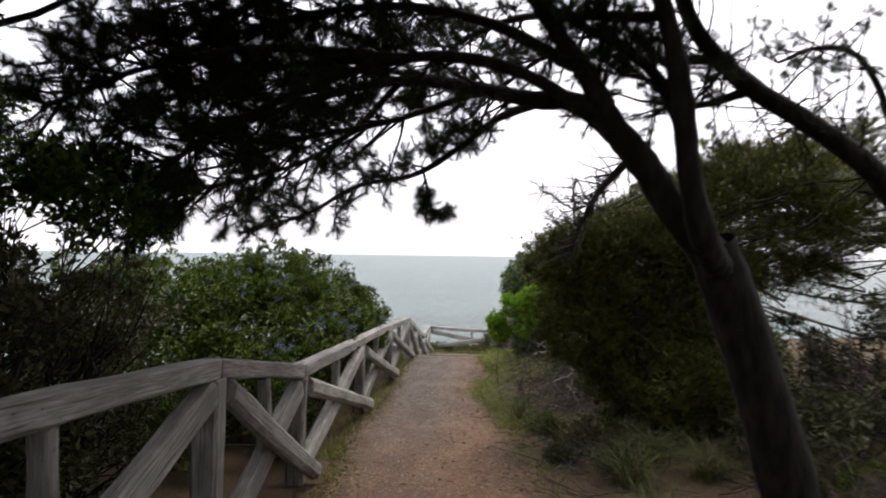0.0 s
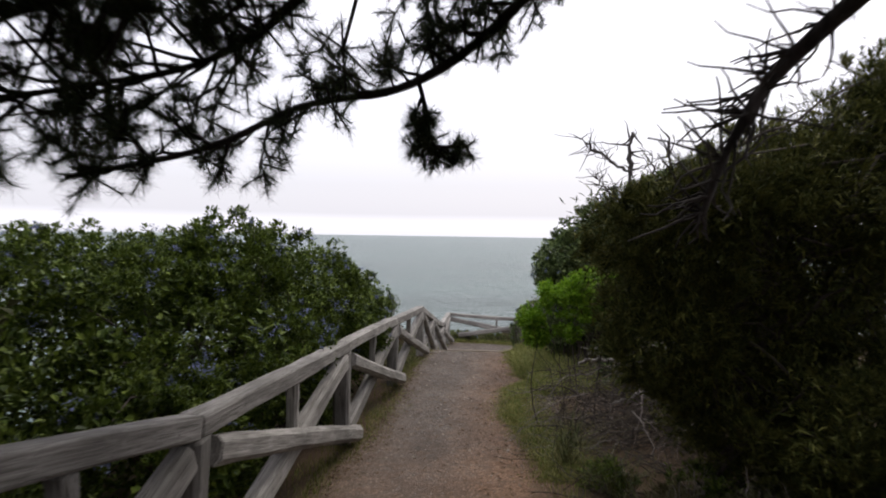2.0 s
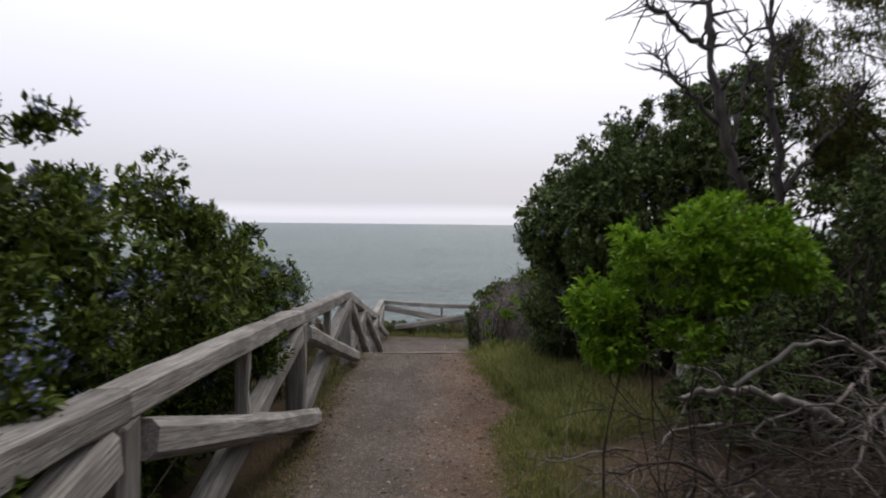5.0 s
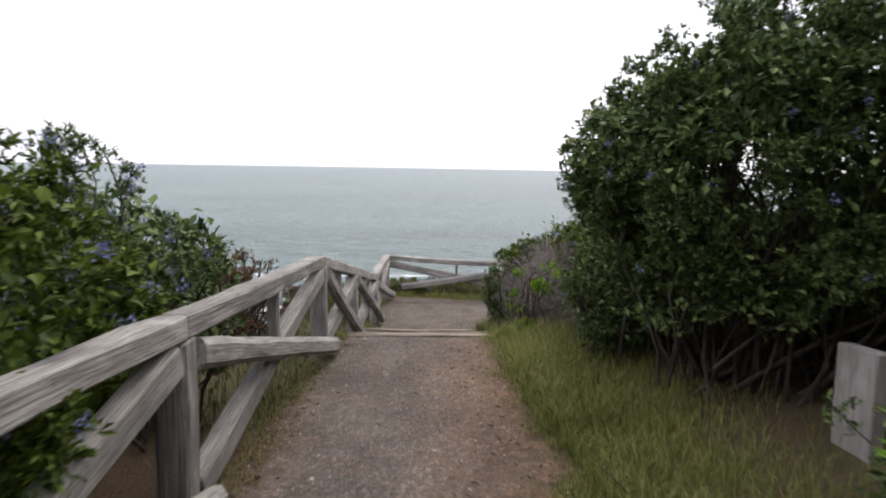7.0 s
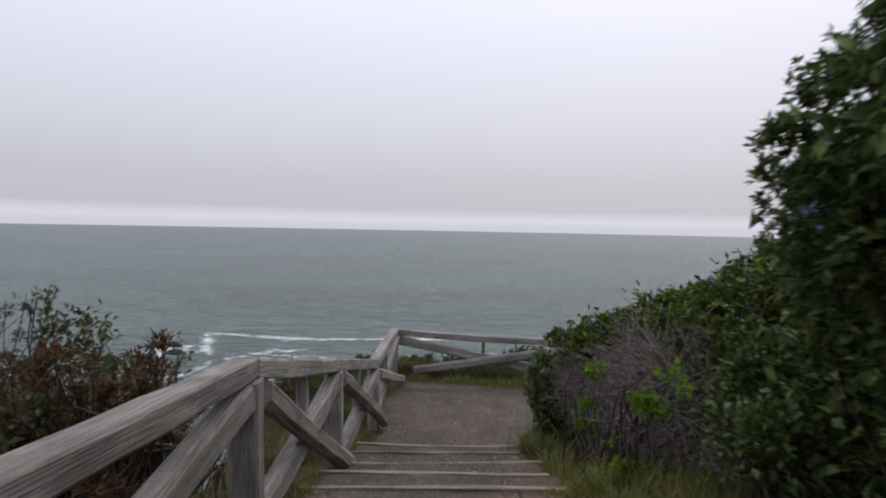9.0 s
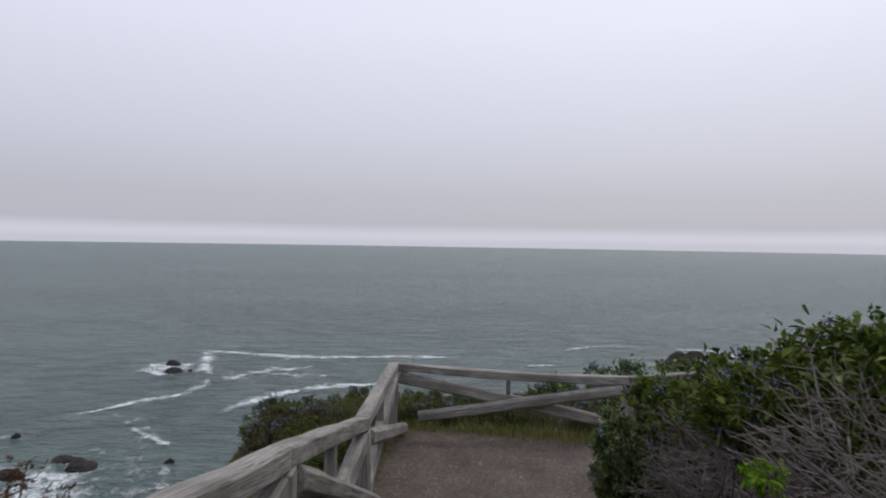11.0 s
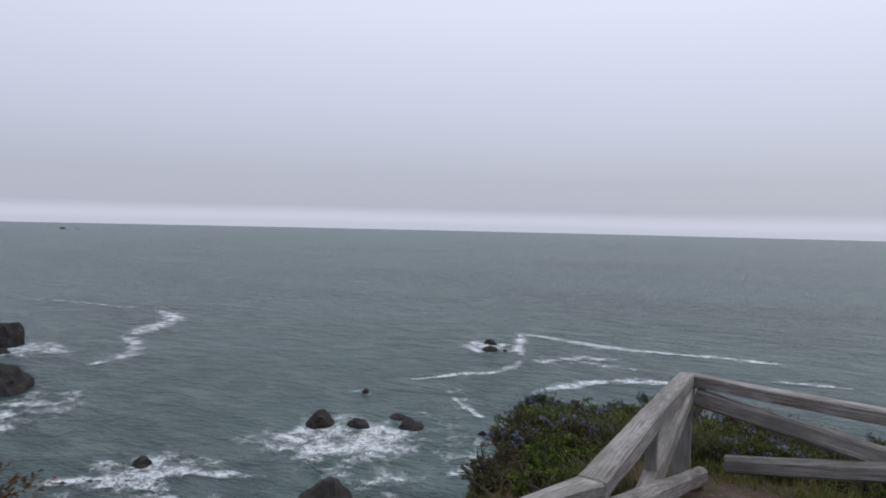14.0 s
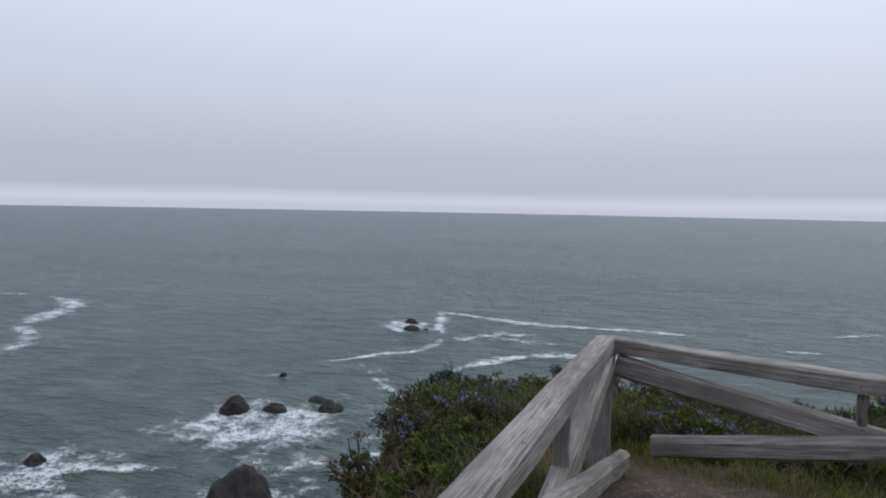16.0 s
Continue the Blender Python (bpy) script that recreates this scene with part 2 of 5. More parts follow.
def foam_material():
    m, t, b = material("foam", 0.9, 0.1)
    fade = t.nodes.new("ShaderNodeAttribute")
    fade.attribute_name = "fade"
    n1 = noise_of(t, 0.30, 7.0, rough=0.7)
    n2 = noise_of(t, 1.5, 5.0, rough=0.7)
    web = math_node(t, "SUBTRACT", 1.0, math_node(t, "MULTIPLY", math_node(t, "ABSOLUTE", math_node(t, "SUBTRACT", n2, 0.5)), 7.0), True)
    tex = math_node(t, "ADD", math_node(t, "MULTIPLY", n1, 0.75), math_node(t, "MULTIPLY", web, 0.16))
    s = math_node(t, "SUBTRACT", math_node(t, "ADD", math_node(t, "MULTIPLY", tex, 4.2), math_node(t, "MULTIPLY", fade.outputs["Fac"], 1.15)), 2.66)
    alpha = math_node(t, "MULTIPLY", s, 1.5, True)
    alpha = math_node(t, "MULTIPLY", alpha, math_node(t, "MULTIPLY", fade.outputs["Fac"], 3.0, True), True)
    b.inputs["Base Color"].default_value = (0.56, 0.60, 0.60, 1)
    t.links.new(alpha, b.inputs["Alpha"])
    return m


def rock_material():
    m, t, b = material("sea_rock", 0.75, 0.3)
    n1 = noise_of(t, 0.8, 8.0, rough=0.65)
    n2 = noise_of(t, 0.25, 3.0)
    c = ramp(t, n1, ((0.3, (0.008, 0.007, 0.006)), (0.6, (0.026, 0.022, 0.019)), (0.8, (0.075, 0.062, 0.05))))
    c = mix(t, math_node(t, "MULTIPLY", n2, 0.5), c, (0.018, 0.016, 0.014))
    t.links.new(c, b.inputs["Base Color"])
    bump(t, b, n1, 1.0, 0.5)
    return m


GROUND_MAT, SEA_MAT, FOAM_MAT, ROCK_MAT = ground_material(), sea_material(), foam_material(), rock_material()


# ---- mesh helpers ----
def fast_mesh(name, verts, faces, mat, smooth=False):
    """A mesh from arrays: verts (n, 3), faces (m, k) of one size, or a list of such arrays."""
    verts = np.asarray(verts, np.float32)
    groups = [np.asarray(f, np.int32) for f in (faces if isinstance(faces, list) else [faces]) if len(f)]
    me = bpy.data.meshes.new(name)
    me.vertices.add(len(verts))
    me.vertices.foreach_set("co", verts.ravel())
    loops = np.concatenate([g.ravel() for g in groups])
    sizes = np.concatenate([np.full(len(g), g.shape[1], np.int32) for g in groups])
    me.loops.add(len(loops))
    me.loops.foreach_set("vertex_index", loops)
    me.polygons.add(len(sizes))
    me.polygons.foreach_set("loop_start", np.concatenate([[0], np.cumsum(sizes)[:-1]]).astype(np.int32))
    me.polygons.foreach_set("use_smooth", np.full(len(sizes), smooth))
    me.update(calc_edges=True)
    me.validate()
    me.materials.append(mat)
    return me


def thing(name, label, category, group="", at=(0, 0, 0)):
    e = new(name)
    e.location = at
    return tagged(e, label, category, group)


def part(name, me, parent, label="", world_at=True, kind=""):
    """Links mesh data as one part of a thing; its coordinates are in the world unless world_at is off."""
    ob = new(name, me)
    ob.parent = parent
    if world_at:
        ob.location = -Vector(parent.location)
    return tagged(ob, label, kind=kind)


def unit(v):
    return v / np.maximum(np.linalg.norm(v, axis=-1, keepdims=True), 1e-9)


def tubes(lines, sides=6):
    """Tapered tubes: lines of (points (n, 3), radii (n,)). Returns verts and quads."""
    vs, fs, base = [], [], 0
    ang = np.arange(sides) * 2 * np.pi / sides
    for pts, rad in lines:
        pts, rad = np.asarray(pts, float), np.asarray(rad, float)
        tan = unit(np.gradient(pts, axis=0))
        ref = np.where(np.abs(tan[:, 2:3]) > 0.9, np.array([[1.0, 0, 0]]), np.array([[0, 0, 1.0]]))
        a = unit(np.cross(tan, ref))
        b = np.cross(tan, a)
        ring = pts[:, None] + rad[:, None, None] * (np.cos(ang)[None, :, None] * a[:, None] + np.sin(ang)[None, :, None] * b[:, None])
        vs.append(ring.reshape(-1, 3))
        n = len(pts)
        i = np.arange(n - 1)[:, None] * sides
        j = np.arange(sides)[None]
        k = (j + 1) % sides
        fs.append((base + np.stack([i + j, i + k, i + sides + k, i + sides + j], -1)).reshape(-1, 4))
        base += n * sides
    return np.concatenate(vs), np.concatenate(fs)


def smooth_line(ctrl, n):
    """A rounded run of n points through control points (Catmull-Rom)."""
    c = np.asarray(ctrl, float)
    c = np.concatenate([[2 * c[0] - c[1]], c, [2 * c[-1] - c[-2]]])
    out = []
    for u in np.linspace(0, len(c) - 3 - 1e-6, n):
        i = int(u)
        f = u - i
        p0, p1, p2, p3 = c[i:i + 4]
        out.append(0.5 * (2 * p1 + (p2 - p0) * f + (2 * p0 - 5 * p1 + 4 * p2 - p3) * f ** 2 + (3 * p1 - p0 - 3 * p2 + p3) * f ** 3))
    return np.array(out)


def leaf_cloud(centers, dirs, count, length, width, spread, gap=0.03):
    """Rosettes of folded leaves round each centre; dirs point outwards. Returns verts and quads."""
    n = len(centers) * count
    c = np.repeat(centers, count, 0)
    d0 = np.repeat(dirs, count, 0)
    d = unit(d0 + spread * rng.normal(size=(n, 3)))
    side = unit(np.cross(d, np.array([0.0, 0.0, 1.0])) + 0.4 * rng.normal(size=(n, 3)))
    up = np.cross(side, d)
    L = length * rng.uniform(0.6, 1.25, (n, 1))
    W = width * rng.uniform(0.7, 1.2, (n, 1))
    base = c + rng.normal(size=(n, 3)) * gap
    v = np.empty((n, 4, 3))
    v[:, 0] = base
    v[:, 1] = base + d * L * 0.52 + side * W * 0.5 + up * W * 0.18
    v[:, 2] = base + d * L - up * L * 0.10
    v[:, 3] = base + d * L * 0.52 - side * W * 0.5 + up * W * 0.18
    return v.reshape(-1, 3), np.arange(n * 4).reshape(n, 4)


def needle_cloud(centers, dirs, count, length, width, spread, run=0.1):
    """Bottle-brush tufts of needles set along the last bit of each twig. Returns verts and triangles."""
    n = len(centers) * count
    d0 = np.repeat(dirs, count, 0)
    c = np.repeat(centers, count, 0) - d0 * rng.uniform(0, run, (n, 1))
    d = unit(d0 + spread * rng.normal(size=(n, 3)))
    side = unit(np.cross(d, rng.normal(size=(n, 3))))
    L = length * rng.uniform(0.6, 1.2, (n, 1))
    v = np.empty((n, 3, 3))
    v[:, 0] = c + side * width * 0.5
    v[:, 1] = c - side * width * 0.5
    v[:, 2] = c + d * L
    return v.reshape(-1, 3), np.arange(n * 3).reshape(n, 3)


def lumps(p, scale, seed):
    """Smooth noise in about -1..1 at points p."""
    r = np.random.default_rng(seed)
    out = np.zeros(len(p))
    for i in range(7):
        k = r.normal(size=3) * scale * (0.6 + 0.35 * i)
        out += np.sin(p @ k + r.uniform(0, 6.28)) / (1 + 0.3 * i)
    return out / 3.0

# ---- the lie of the land ----
STEP_EDGES = (16.275, 16.96, 17.645, 18.33, 19.017)
STEP_RISE = 0.1645
SEA = -30.0


def path_height(y):
    """Height of the path's middle line, with the flight of steps as a ramp."""
    y = np.asarray(y, float)
    top = -0.687 + 0.062 * (16.275 - y)
    ramp_z = -0.687 - 0.1645 - (y - 16.275) * 0.24
    low = -1.51 - 0.071 * (y - 19.017)
    return np.where(y < 16.275, top, np.where(y < 19.017, ramp_z, low))


def path_sides(y):
    left = np.interp(y, [-8, 2, 5.6, 7.2, 9.0, 10.0, 12.4, 16.3, 19, 20.5, 24], [-1.2, -1.15, -1.04, -1.12, -0.9, -0.87, -0.84, -0.68, -0.55, -0.5, -0.42])
    right = np.interp(y, [-8, 5, 7.4, 9.0, 9.8, 11.8, 12.4, 13.9, 14.8, 15.8, 18.9, 19.8, 20.8, 22, 24], [0.72, 0.74, 0.68, 0.62, 0.48, 0.68, 1.0, 1.0, 1.02, 1.18, 1.15, 1.4, 2.4, 3.4, 3.6])
    return left, right


def land_height(x, y):
    x, y = np.broadcast_arrays(np.asarray(x, float), np.asarray(y, float))
    z = path_height(np.clip(y, -30, 24.6)).copy()
    right = np.clip(x - 1.3, 0, None)
    z += 0.10 * np.minimum(right, 6) * np.clip((21 - y) / 4, 0, 1)
    # the bluff falls away on the seaward side
    brink = np.interp(y, [-40, 8, 13, 17, 24], [-9.0, -5.5, -2.4, -1.1, -0.7])
    d = np.clip(brink - x, 0, None)
    run = np.interp(y, [8, 14, 17.5, 20, 22, 24, 26, 28], [1.0, 2.0, 2.0, 0.8, 1.1, 1.45, 2.2, 2.7])
    z -= np.interp(y, [12, 18, 23], [0.34, 0.3, 0.12]) * d + 1.35 * np.clip(d - run, 0, None)
    front = 24.7 + np.clip(x - 2, 0, 60) * 0.12
    f = np.clip(y - front, 0, None)
    z -= 0.22 * f + 1.4 * np.clip(f - 4.6, 0, None)
    p = np.stack([x.ravel(), y.ravel(), np.zeros(x.size)], -1)
    left, r_side = path_sides(y)
    off = np.clip(np.maximum(left - x, x - r_side), 0, 1)
    z += (0.035 * lumps(p, 1.3, 3) + 0.02 * lumps(p, 4.0, 4)).reshape(x.shape) * (0.25 + off)
    z += 0.5 * lumps(p, 0.25, 5).reshape(x.shape) * np.clip(d + f - 2, 0, 6) / 3
    return np.maximum(z, SEA - 3)


def ground_at(x, y):
    return float(land_height(np.array([x]), np.array([y]))[0])


def build_ground():
    xs = np.concatenate([np.linspace(-70, -10, 26)[:-1], np.linspace(-10, -3, 36)[:-1], np.arange(-3, 4, 0.12), np.linspace(4, 14, 34)[:-1], np.linspace(14, 130, 30)])
    ys = np.concatenate([np.linspace(-90, -4, 26)[:-1], np.arange(-4, 26, 0.16), np.linspace(26, 38, 44)[:-1], np.linspace(38, 75, 26)])
    X, Y = np.meshgrid(xs, ys)
    Z = land_height(X, Y)
    v = np.stack([X.ravel(), Y.ravel(), Z.ravel()], -1)
    nx, ny = len(xs), len(ys)
    i, j = np.meshgrid(np.arange(nx - 1), np.arange(ny - 1))
    a = (j * nx + i).ravel()
    me = fast_mesh("ground", v, np.stack([a, a + 1, a + nx + 1, a + nx], -1), GROUND_MAT, True)
    left, right = path_sides(Y.ravel())
    inside = np.minimum(X.ravel() - left, right - X.ravel())
    mask = np.clip(0.5 + inside / 0.9, 0, 1) * (Y.ravel() < 24.3) * (1 - 0.5 * np.clip((Y.ravel() - 22.6) / 1.2, 0, 1))
    me.attributes.new("path", "FLOAT", "POINT").data.foreach_set("value", mask.astype(np.float32))
    across = (X.ravel() - left) / np.maximum(right - left, 0.1)
    warm = np.clip((across - 0.45) * 1.5, 0, 1) * np.clip((20 - Y.ravel()) / 5, 0, 1) * 0.85 + 0.18 + 0.6 * np.clip((9.5 - Y.ravel()) / 4, 0, 1)
    me.attributes.new("red_soil", "FLOAT", "POINT").data.foreach_set("value", np.clip(warm, 0, 1).astype(np.float32))
    tagged(new("ground", me), "trodden gravel path through leaf litter and turf on a bluff", "ground", kind="structure")


build_ground()


def build_sea():
    rings = np.concatenate([[0.0], np.geomspace(20, 4850, 40)])
    seg = 96
    ang = np.arange(seg) * 2 * np.pi / seg
    v = np.stack([np.outer(rings, np.cos(ang)).ravel(), np.outer(rings, np.sin(ang)).ravel() + 20, np.full(len(rings) * seg, SEA)], -1)
    i, j = np.meshgrid(np.arange(seg), np.arange(len(rings) - 1))
    a, b = (j * seg + i).ravel(), (j * seg + (i + 1) % seg).ravel()
    me = fast_mesh("sea", v, np.stack([a, a + seg, b + seg, b], -1), SEA_MAT, True)
    tagged(new("water_sea", me), "grey-green ocean with low swell under overcast sky", "sea", kind="structure")


build_sea()


# ---- steps ----
def beam_mesh(name, length, wide, high, mat, chamfer=0.18, stations=8, wobble=0.006, seed=0):
    """A hewn timber along local x from 0 to length, with worn corners and a slightly uneven face."""
    r = np.random.default_rng(seed)
    k = chamfer * min(wide, high)
    w, h = wide / 2, high / 2
    sec = np.array([(-w + k, -h), (w - k, -h), (w, -h + k), (w, h - k), (w - k, h), (-w + k, h), (-w, h - k), (-w, -h + k)])
    xs = np.concatenate([[0.0, 0.012], np.linspace(0, length, stations)[1:-1], [length - 0.012, length]])
    v = []
    bow = r.normal(0, wobble, 2)
    for n, x in enumerate(xs):
        shrink = 0.9 if n in (0, len(xs) - 1) else 1.0
        s = sec * shrink * (1 + r.normal(0, 0.02)) + r.normal(0, wobble * 0.5, sec.shape) + bow * math.sin(math.pi * x / length) * 2
        v.append(np.column_stack([np.full(8, x), s]))
    v = np.concatenate(v)
    n = len(xs)
    i, j = np.meshgrid(np.arange(8), np.arange(n - 1))
    a, b = (j * 8 + i).ravel(), (j * 8 + (i + 1) % 8).ravel()
    caps = np.array([np.arange(8)[::-1], (n - 1) * 8 + np.arange(8)])
    return fast_mesh(name, v, [np.stack([a, b, b + 8, a + 8], -1), caps], mat)


def along(a, b, up=(0, 0, 1)):
    """The pose whose local x runs from a to b, local z as near to up as it can be."""
    x = (Vector(b) - Vector(a)).normalized()
    y = Vector(up).cross(x).normalized()
    z = x.cross(y)
    return Matrix(((x.x, y.x, z.x, a[0]), (x.y, y.y, z.y, a[1]), (x.z, y.z, z.z, a[2]), (0, 0, 0, 1)))


BEAMS = [0]


def beam(name, a, b, wide, high, parent, mat=None, chamfer=0.18, label="", wobble=0.006):
    BEAMS[0] += 1
    L = (Vector(b) - Vector(a)).length
    ob = new(name, beam_mesh(name, L, wide, high, mat or FENCE_WOOD, chamfer, max(5, int(L / 0.3)), wobble, BEAMS[0]))
    up = (0, 0, 1) if abs((Vector(b) - Vector(a)).normalized().z) < 0.9 else (0, 1, 0)
    ob.parent = parent
    ob.matrix_local = Matrix.Translation(-Vector(parent.location)) @ along(a, b, up)
    return tagged(ob, label)


def build_steps():
    for n, y in enumerate(STEP_EDGES):
        top = -0.687 - STEP_RISE * n
        left, right = path_sides(y)
        left, right = float(left) - 0.12, float(right) + 0.15
        st = thing("step", "gravel-filled path step edged with a weathered plank", "step", "path steps", (0, y, top))
        st["kind"] = "structure"
        skew = 0.05 * math.sin(n * 2.1)
        # the earth fill behind the riser reaches back to the step above
        back = y - (0.685 if n else 0.5)
        nx, ny = 26, 10
        xs, ys = np.linspace(left, right, nx), np.linspace(back, y - 0.02, ny)
        X, Y = np.meshgrid(xs, ys)
        p = np.stack([X.ravel(), Y.ravel(), np.zeros(X.size)], -1)
        Z = top - 0.012 + 0.012 * lumps(p, 3.0, 20 + n).reshape(X.shape) + (0.045 * (y - Y) if n == 0 else 0.015 * (y - Y))
        Z[:, 0] -= 0.3
        Z[:, -1] -= 0.3
        Z[0] -= 0.25 if n else 0.06
        i, j = np.meshgrid(np.arange(nx - 1), np.arange(ny - 1))
        a = (j * nx + i).ravel()
        me = fast_mesh("tread", np.stack([X.ravel(), Y.ravel(), Z.ravel()], -1), np.stack([a, a + 1, a + nx + 1, a + nx], -1), GROUND_MAT, True)
        me.attributes.new("path", "FLOAT", "POINT").data.foreach_set("value", np.ones(nx * ny, np.float32))
        me.attributes.new("red_soil", "FLOAT", "POINT").data.foreach_set("value", np.clip((X.ravel() - 0.5) * 0.5, 0, 0.6).astype(np.float32))
        part("tread", me, st)
        beam("riser_plank", (left + 0.06, y + skew, top - 0.075), (right - 0.05 - 0.1 * (n % 2), y - skew * 0.5, top - 0.08), 0.05, 0.165, st, STEP_WOOD, 0.12)


build_steps()


# ---- timber fence ----
FENCE = [  # middle of the rail's upper face at each post
    (-1.66, -2.8, 1.93), (-1.59, 0.35, 1.70), (-1.50, 3.40, 1.435), (-1.385, 5.27, 1.06), (-1.23, 8.60, 0.855), (-1.05, 11.85, 0.655),
    (-0.845, 15.32, 0.433), (-0.71, 17.80, -0.10), (-0.515, 20.31, -0.65), (-0.365, 23.60, -0.77)]
FENCE_END = [(-0.365, 23.60, -0.77), (2.95, 23.15, -0.85), (6.15, 23.8, -0.81), (9.3, 24.4, -0.83)]
RAIL_W = 0.142


def build_fence(name_label, nodes, inner, cross_front, first_post=True, RAIL_H=0.12, stub=0.085):
    fence = thing("wooden_fence", name_label, "fence", "", (nodes[0][0], nodes[0][1], ground_at(nodes[0][0] - inner * 0.1, nodes[0][1])))
    for n, (x, y, z) in enumerate(nodes):
        if n == 0 and not first_post:
            continue
        g = ground_at(x, y)
        lean = 0.02 * math.sin(3.1 * n + 1)
        beam("post", (x + lean, y, g - 0.35), (x, y, z - RAIL_H + 0.003), 0.16, 0.17, fence, chamfer=0.14)
    for n in range(len(nodes) - 1):
        a, b = Vector(nodes[n]), Vector(nodes[n + 1])
        flat = (b - a).to_2d().normalized()
        d = Vector((flat.x, flat.y, 0))
        side = Vector((flat.y, -flat.x, 0)) * inner
        drop = Vector((0, 0, RAIL_H / 2))
        beam("rail", a - drop + d * 0.003, b - drop - d * 0.003, RAIL_W, RAIL_H, fence, chamfer=0.10)
        ga, gb = ground_at(a.x, a.y), ground_at(b.x, b.y)
        falling = cross_front == "falling"
        lo_a = Vector((a.x, a.y, ga + (0.10 if falling else 0.33))) + d * (0.16 if falling else 0.34)
        lo_b = Vector((b.x, b.y, gb + (0.10 if falling else 0.26))) - d * 0.05
        hi_a = Vector((a.x, a.y, a.z - RAIL_H - 0.10)) + d * 0.09
        hi_b = Vector((b.x, b.y, b.z - RAIL_H - 0.07)) - d * 0.09
        near, mid = side * 0.155, side * 0.02
        if falling:
            beam("brace", lo_a + mid - side * 0.02, hi_b + mid, 0.12, 0.17, fence, chamfer=0.2)
            beam("brace", hi_a + near * 0.35 + d * 0.03, lo_b + near + d * 0.1, 0.12, 0.16, fence, chamfer=0.3)
        else:
            beam("brace", lo_a + near + d * 0.05, hi_b + near * 0.35, 0.12, 0.15, fence, chamfer=0.25)
            beam("brace", hi_a + mid * 0.2, lo_b - side * 0.02, 0.11, 0.16, fence, chamfer=0.2)
        m = (a + b) / 2
        cross_z = (lo_a.z + hi_b.z + hi_a.z + lo_b.z) / 4
        beam("stub_post", Vector((m.x, m.y, cross_z)) - side * 0.0, Vector((m.x, m.y, m.z - RAIL_H + 0.003)), stub, stub, fence, chamfer=0.15)
    return fence


build_fence("weathered grey timber fence with crossed braces beside the path", FENCE, 1.0, "falling")
build_fence("weathered grey timber fence with crossed braces at the overlook", FENCE_END, 1.0, "rising", False, 0.112, 0.055)


# ---- shrubs ----
def shell_points(lobes, n, seed, inner=0.62, sprig=0.06, rough=0.16, cluster=0.13, floor=0.03, face=None):
    """Leaf-rosette places near the skin of a union of ellipsoids: branchlet clusters with gaps between them, and the way out at each.
    Also gives the middles of the clusters."""
    r = np.random.default_rng(seed)
    L = np.array(lobes, float)
    area = (L[:, 3] * L[:, 4] + L[:, 3] * L[:, 5] + L[:, 4] * L[:, 5])

    def skin(count):
        pick = r.choice(len(L), count * 3, p=area / area.sum())
        u = unit(r.normal(size=(len(pick), 3)))
        depth = 1 - (1 - inner) * r.uniform(0, 1, len(pick)) ** 2.2
        c, rad = L[pick, :3], L[pick, 3:]
        base = c + u * rad
        depth *= 1 - 0.08 + rough * (lumps(base, 2.0, seed + 1) - 0.45) + 0.6 * rough * lumps(base, 5.5, seed + 2)
        depth *= np.where(r.uniform(size=len(pick)) < sprig, r.uniform(1.02, 1.10, len(pick)), 1.0)
        p = c + u * rad * depth[:, None]
        keep, near = np.ones(len(p), bool), np.full(len(p), 9.0)
        for k, lobe in enumerate(L):
            q = np.linalg.norm((p - lobe[:3]) / lobe[3:], axis=1)
            keep &= (q > 0.66) | (pick == k)
            near = np.minimum(near, q)
        if face is not None:
            keep &= u @ unit(np.array(face, float)) > -0.3
        keep &= (near < 1.0) & (p[:, 2] > land_height(p[:, 0], p[:, 1]) + floor)
        out = unit(u / rad + np.array([0, 0, 0.35]))
        return p[keep][:count], out[keep][:count]
    big, big_way = skin(max(8, n // 26))
    few = max(14, n // 15)
    k = r.integers(0, len(big), few)
    off = np.clip(r.normal(size=(few, 3)), -1.5, 1.5) * cluster * 0.9
    mids, ways = big[k] + off, unit(big_way[k] + unit(off) * 0.6)
    mids[:, 2] = np.maximum(mids[:, 2], land_height(mids[:, 0], mids[:, 1]) + floor)
    k = r.integers(0, len(mids), n)
    off = np.clip(r.normal(size=(n, 3)), -1.5, 1.5) * cluster * np.array([1, 1, 0.8]) * r.uniform(0.5, 1.1, len(mids))[k][:, None]
    p = mids[k] + off
    d = unit(ways[k] * 0.7 + unit(off) * 0.7 + np.array([0, 0, 0.25]))
    near = np.min([np.linalg.norm((p - o[:3]) / o[3:], axis=1) for o in L], axis=0)
    keep = (p[:, 2] > land_height(p[:, 0], p[:, 1]) + floor * 0.8) & (near < 1.03 + 0.06 * lumps(p, 4.0, seed + 3))
    return p[keep], d[keep], mids


def twig_lines(roots, tips, seed, thick=0.012, sag=0.12, n=5):
    """Crooked twigs from roots to tips."""
    r = np.random.default_rng(seed)
    lines = []
    f = np.linspace(0, 1, n)[:, None]
    for a, b in zip(roots, tips):
        d = np.linalg.norm(b - a)
        pts = a + (b - a) * f + r.normal(0, sag * d * 0.3, (n, 3)) * np.sin(np.pi * f)
        pts[:, 2] += sag * d * np.sin(np.pi * f[:, 0]) * r.uniform(-0.3, 1)
        lines.append((pts, np.linspace(thick, thick * 0.3, n) * r.uniform(0.6, 1.4)))
    return lines


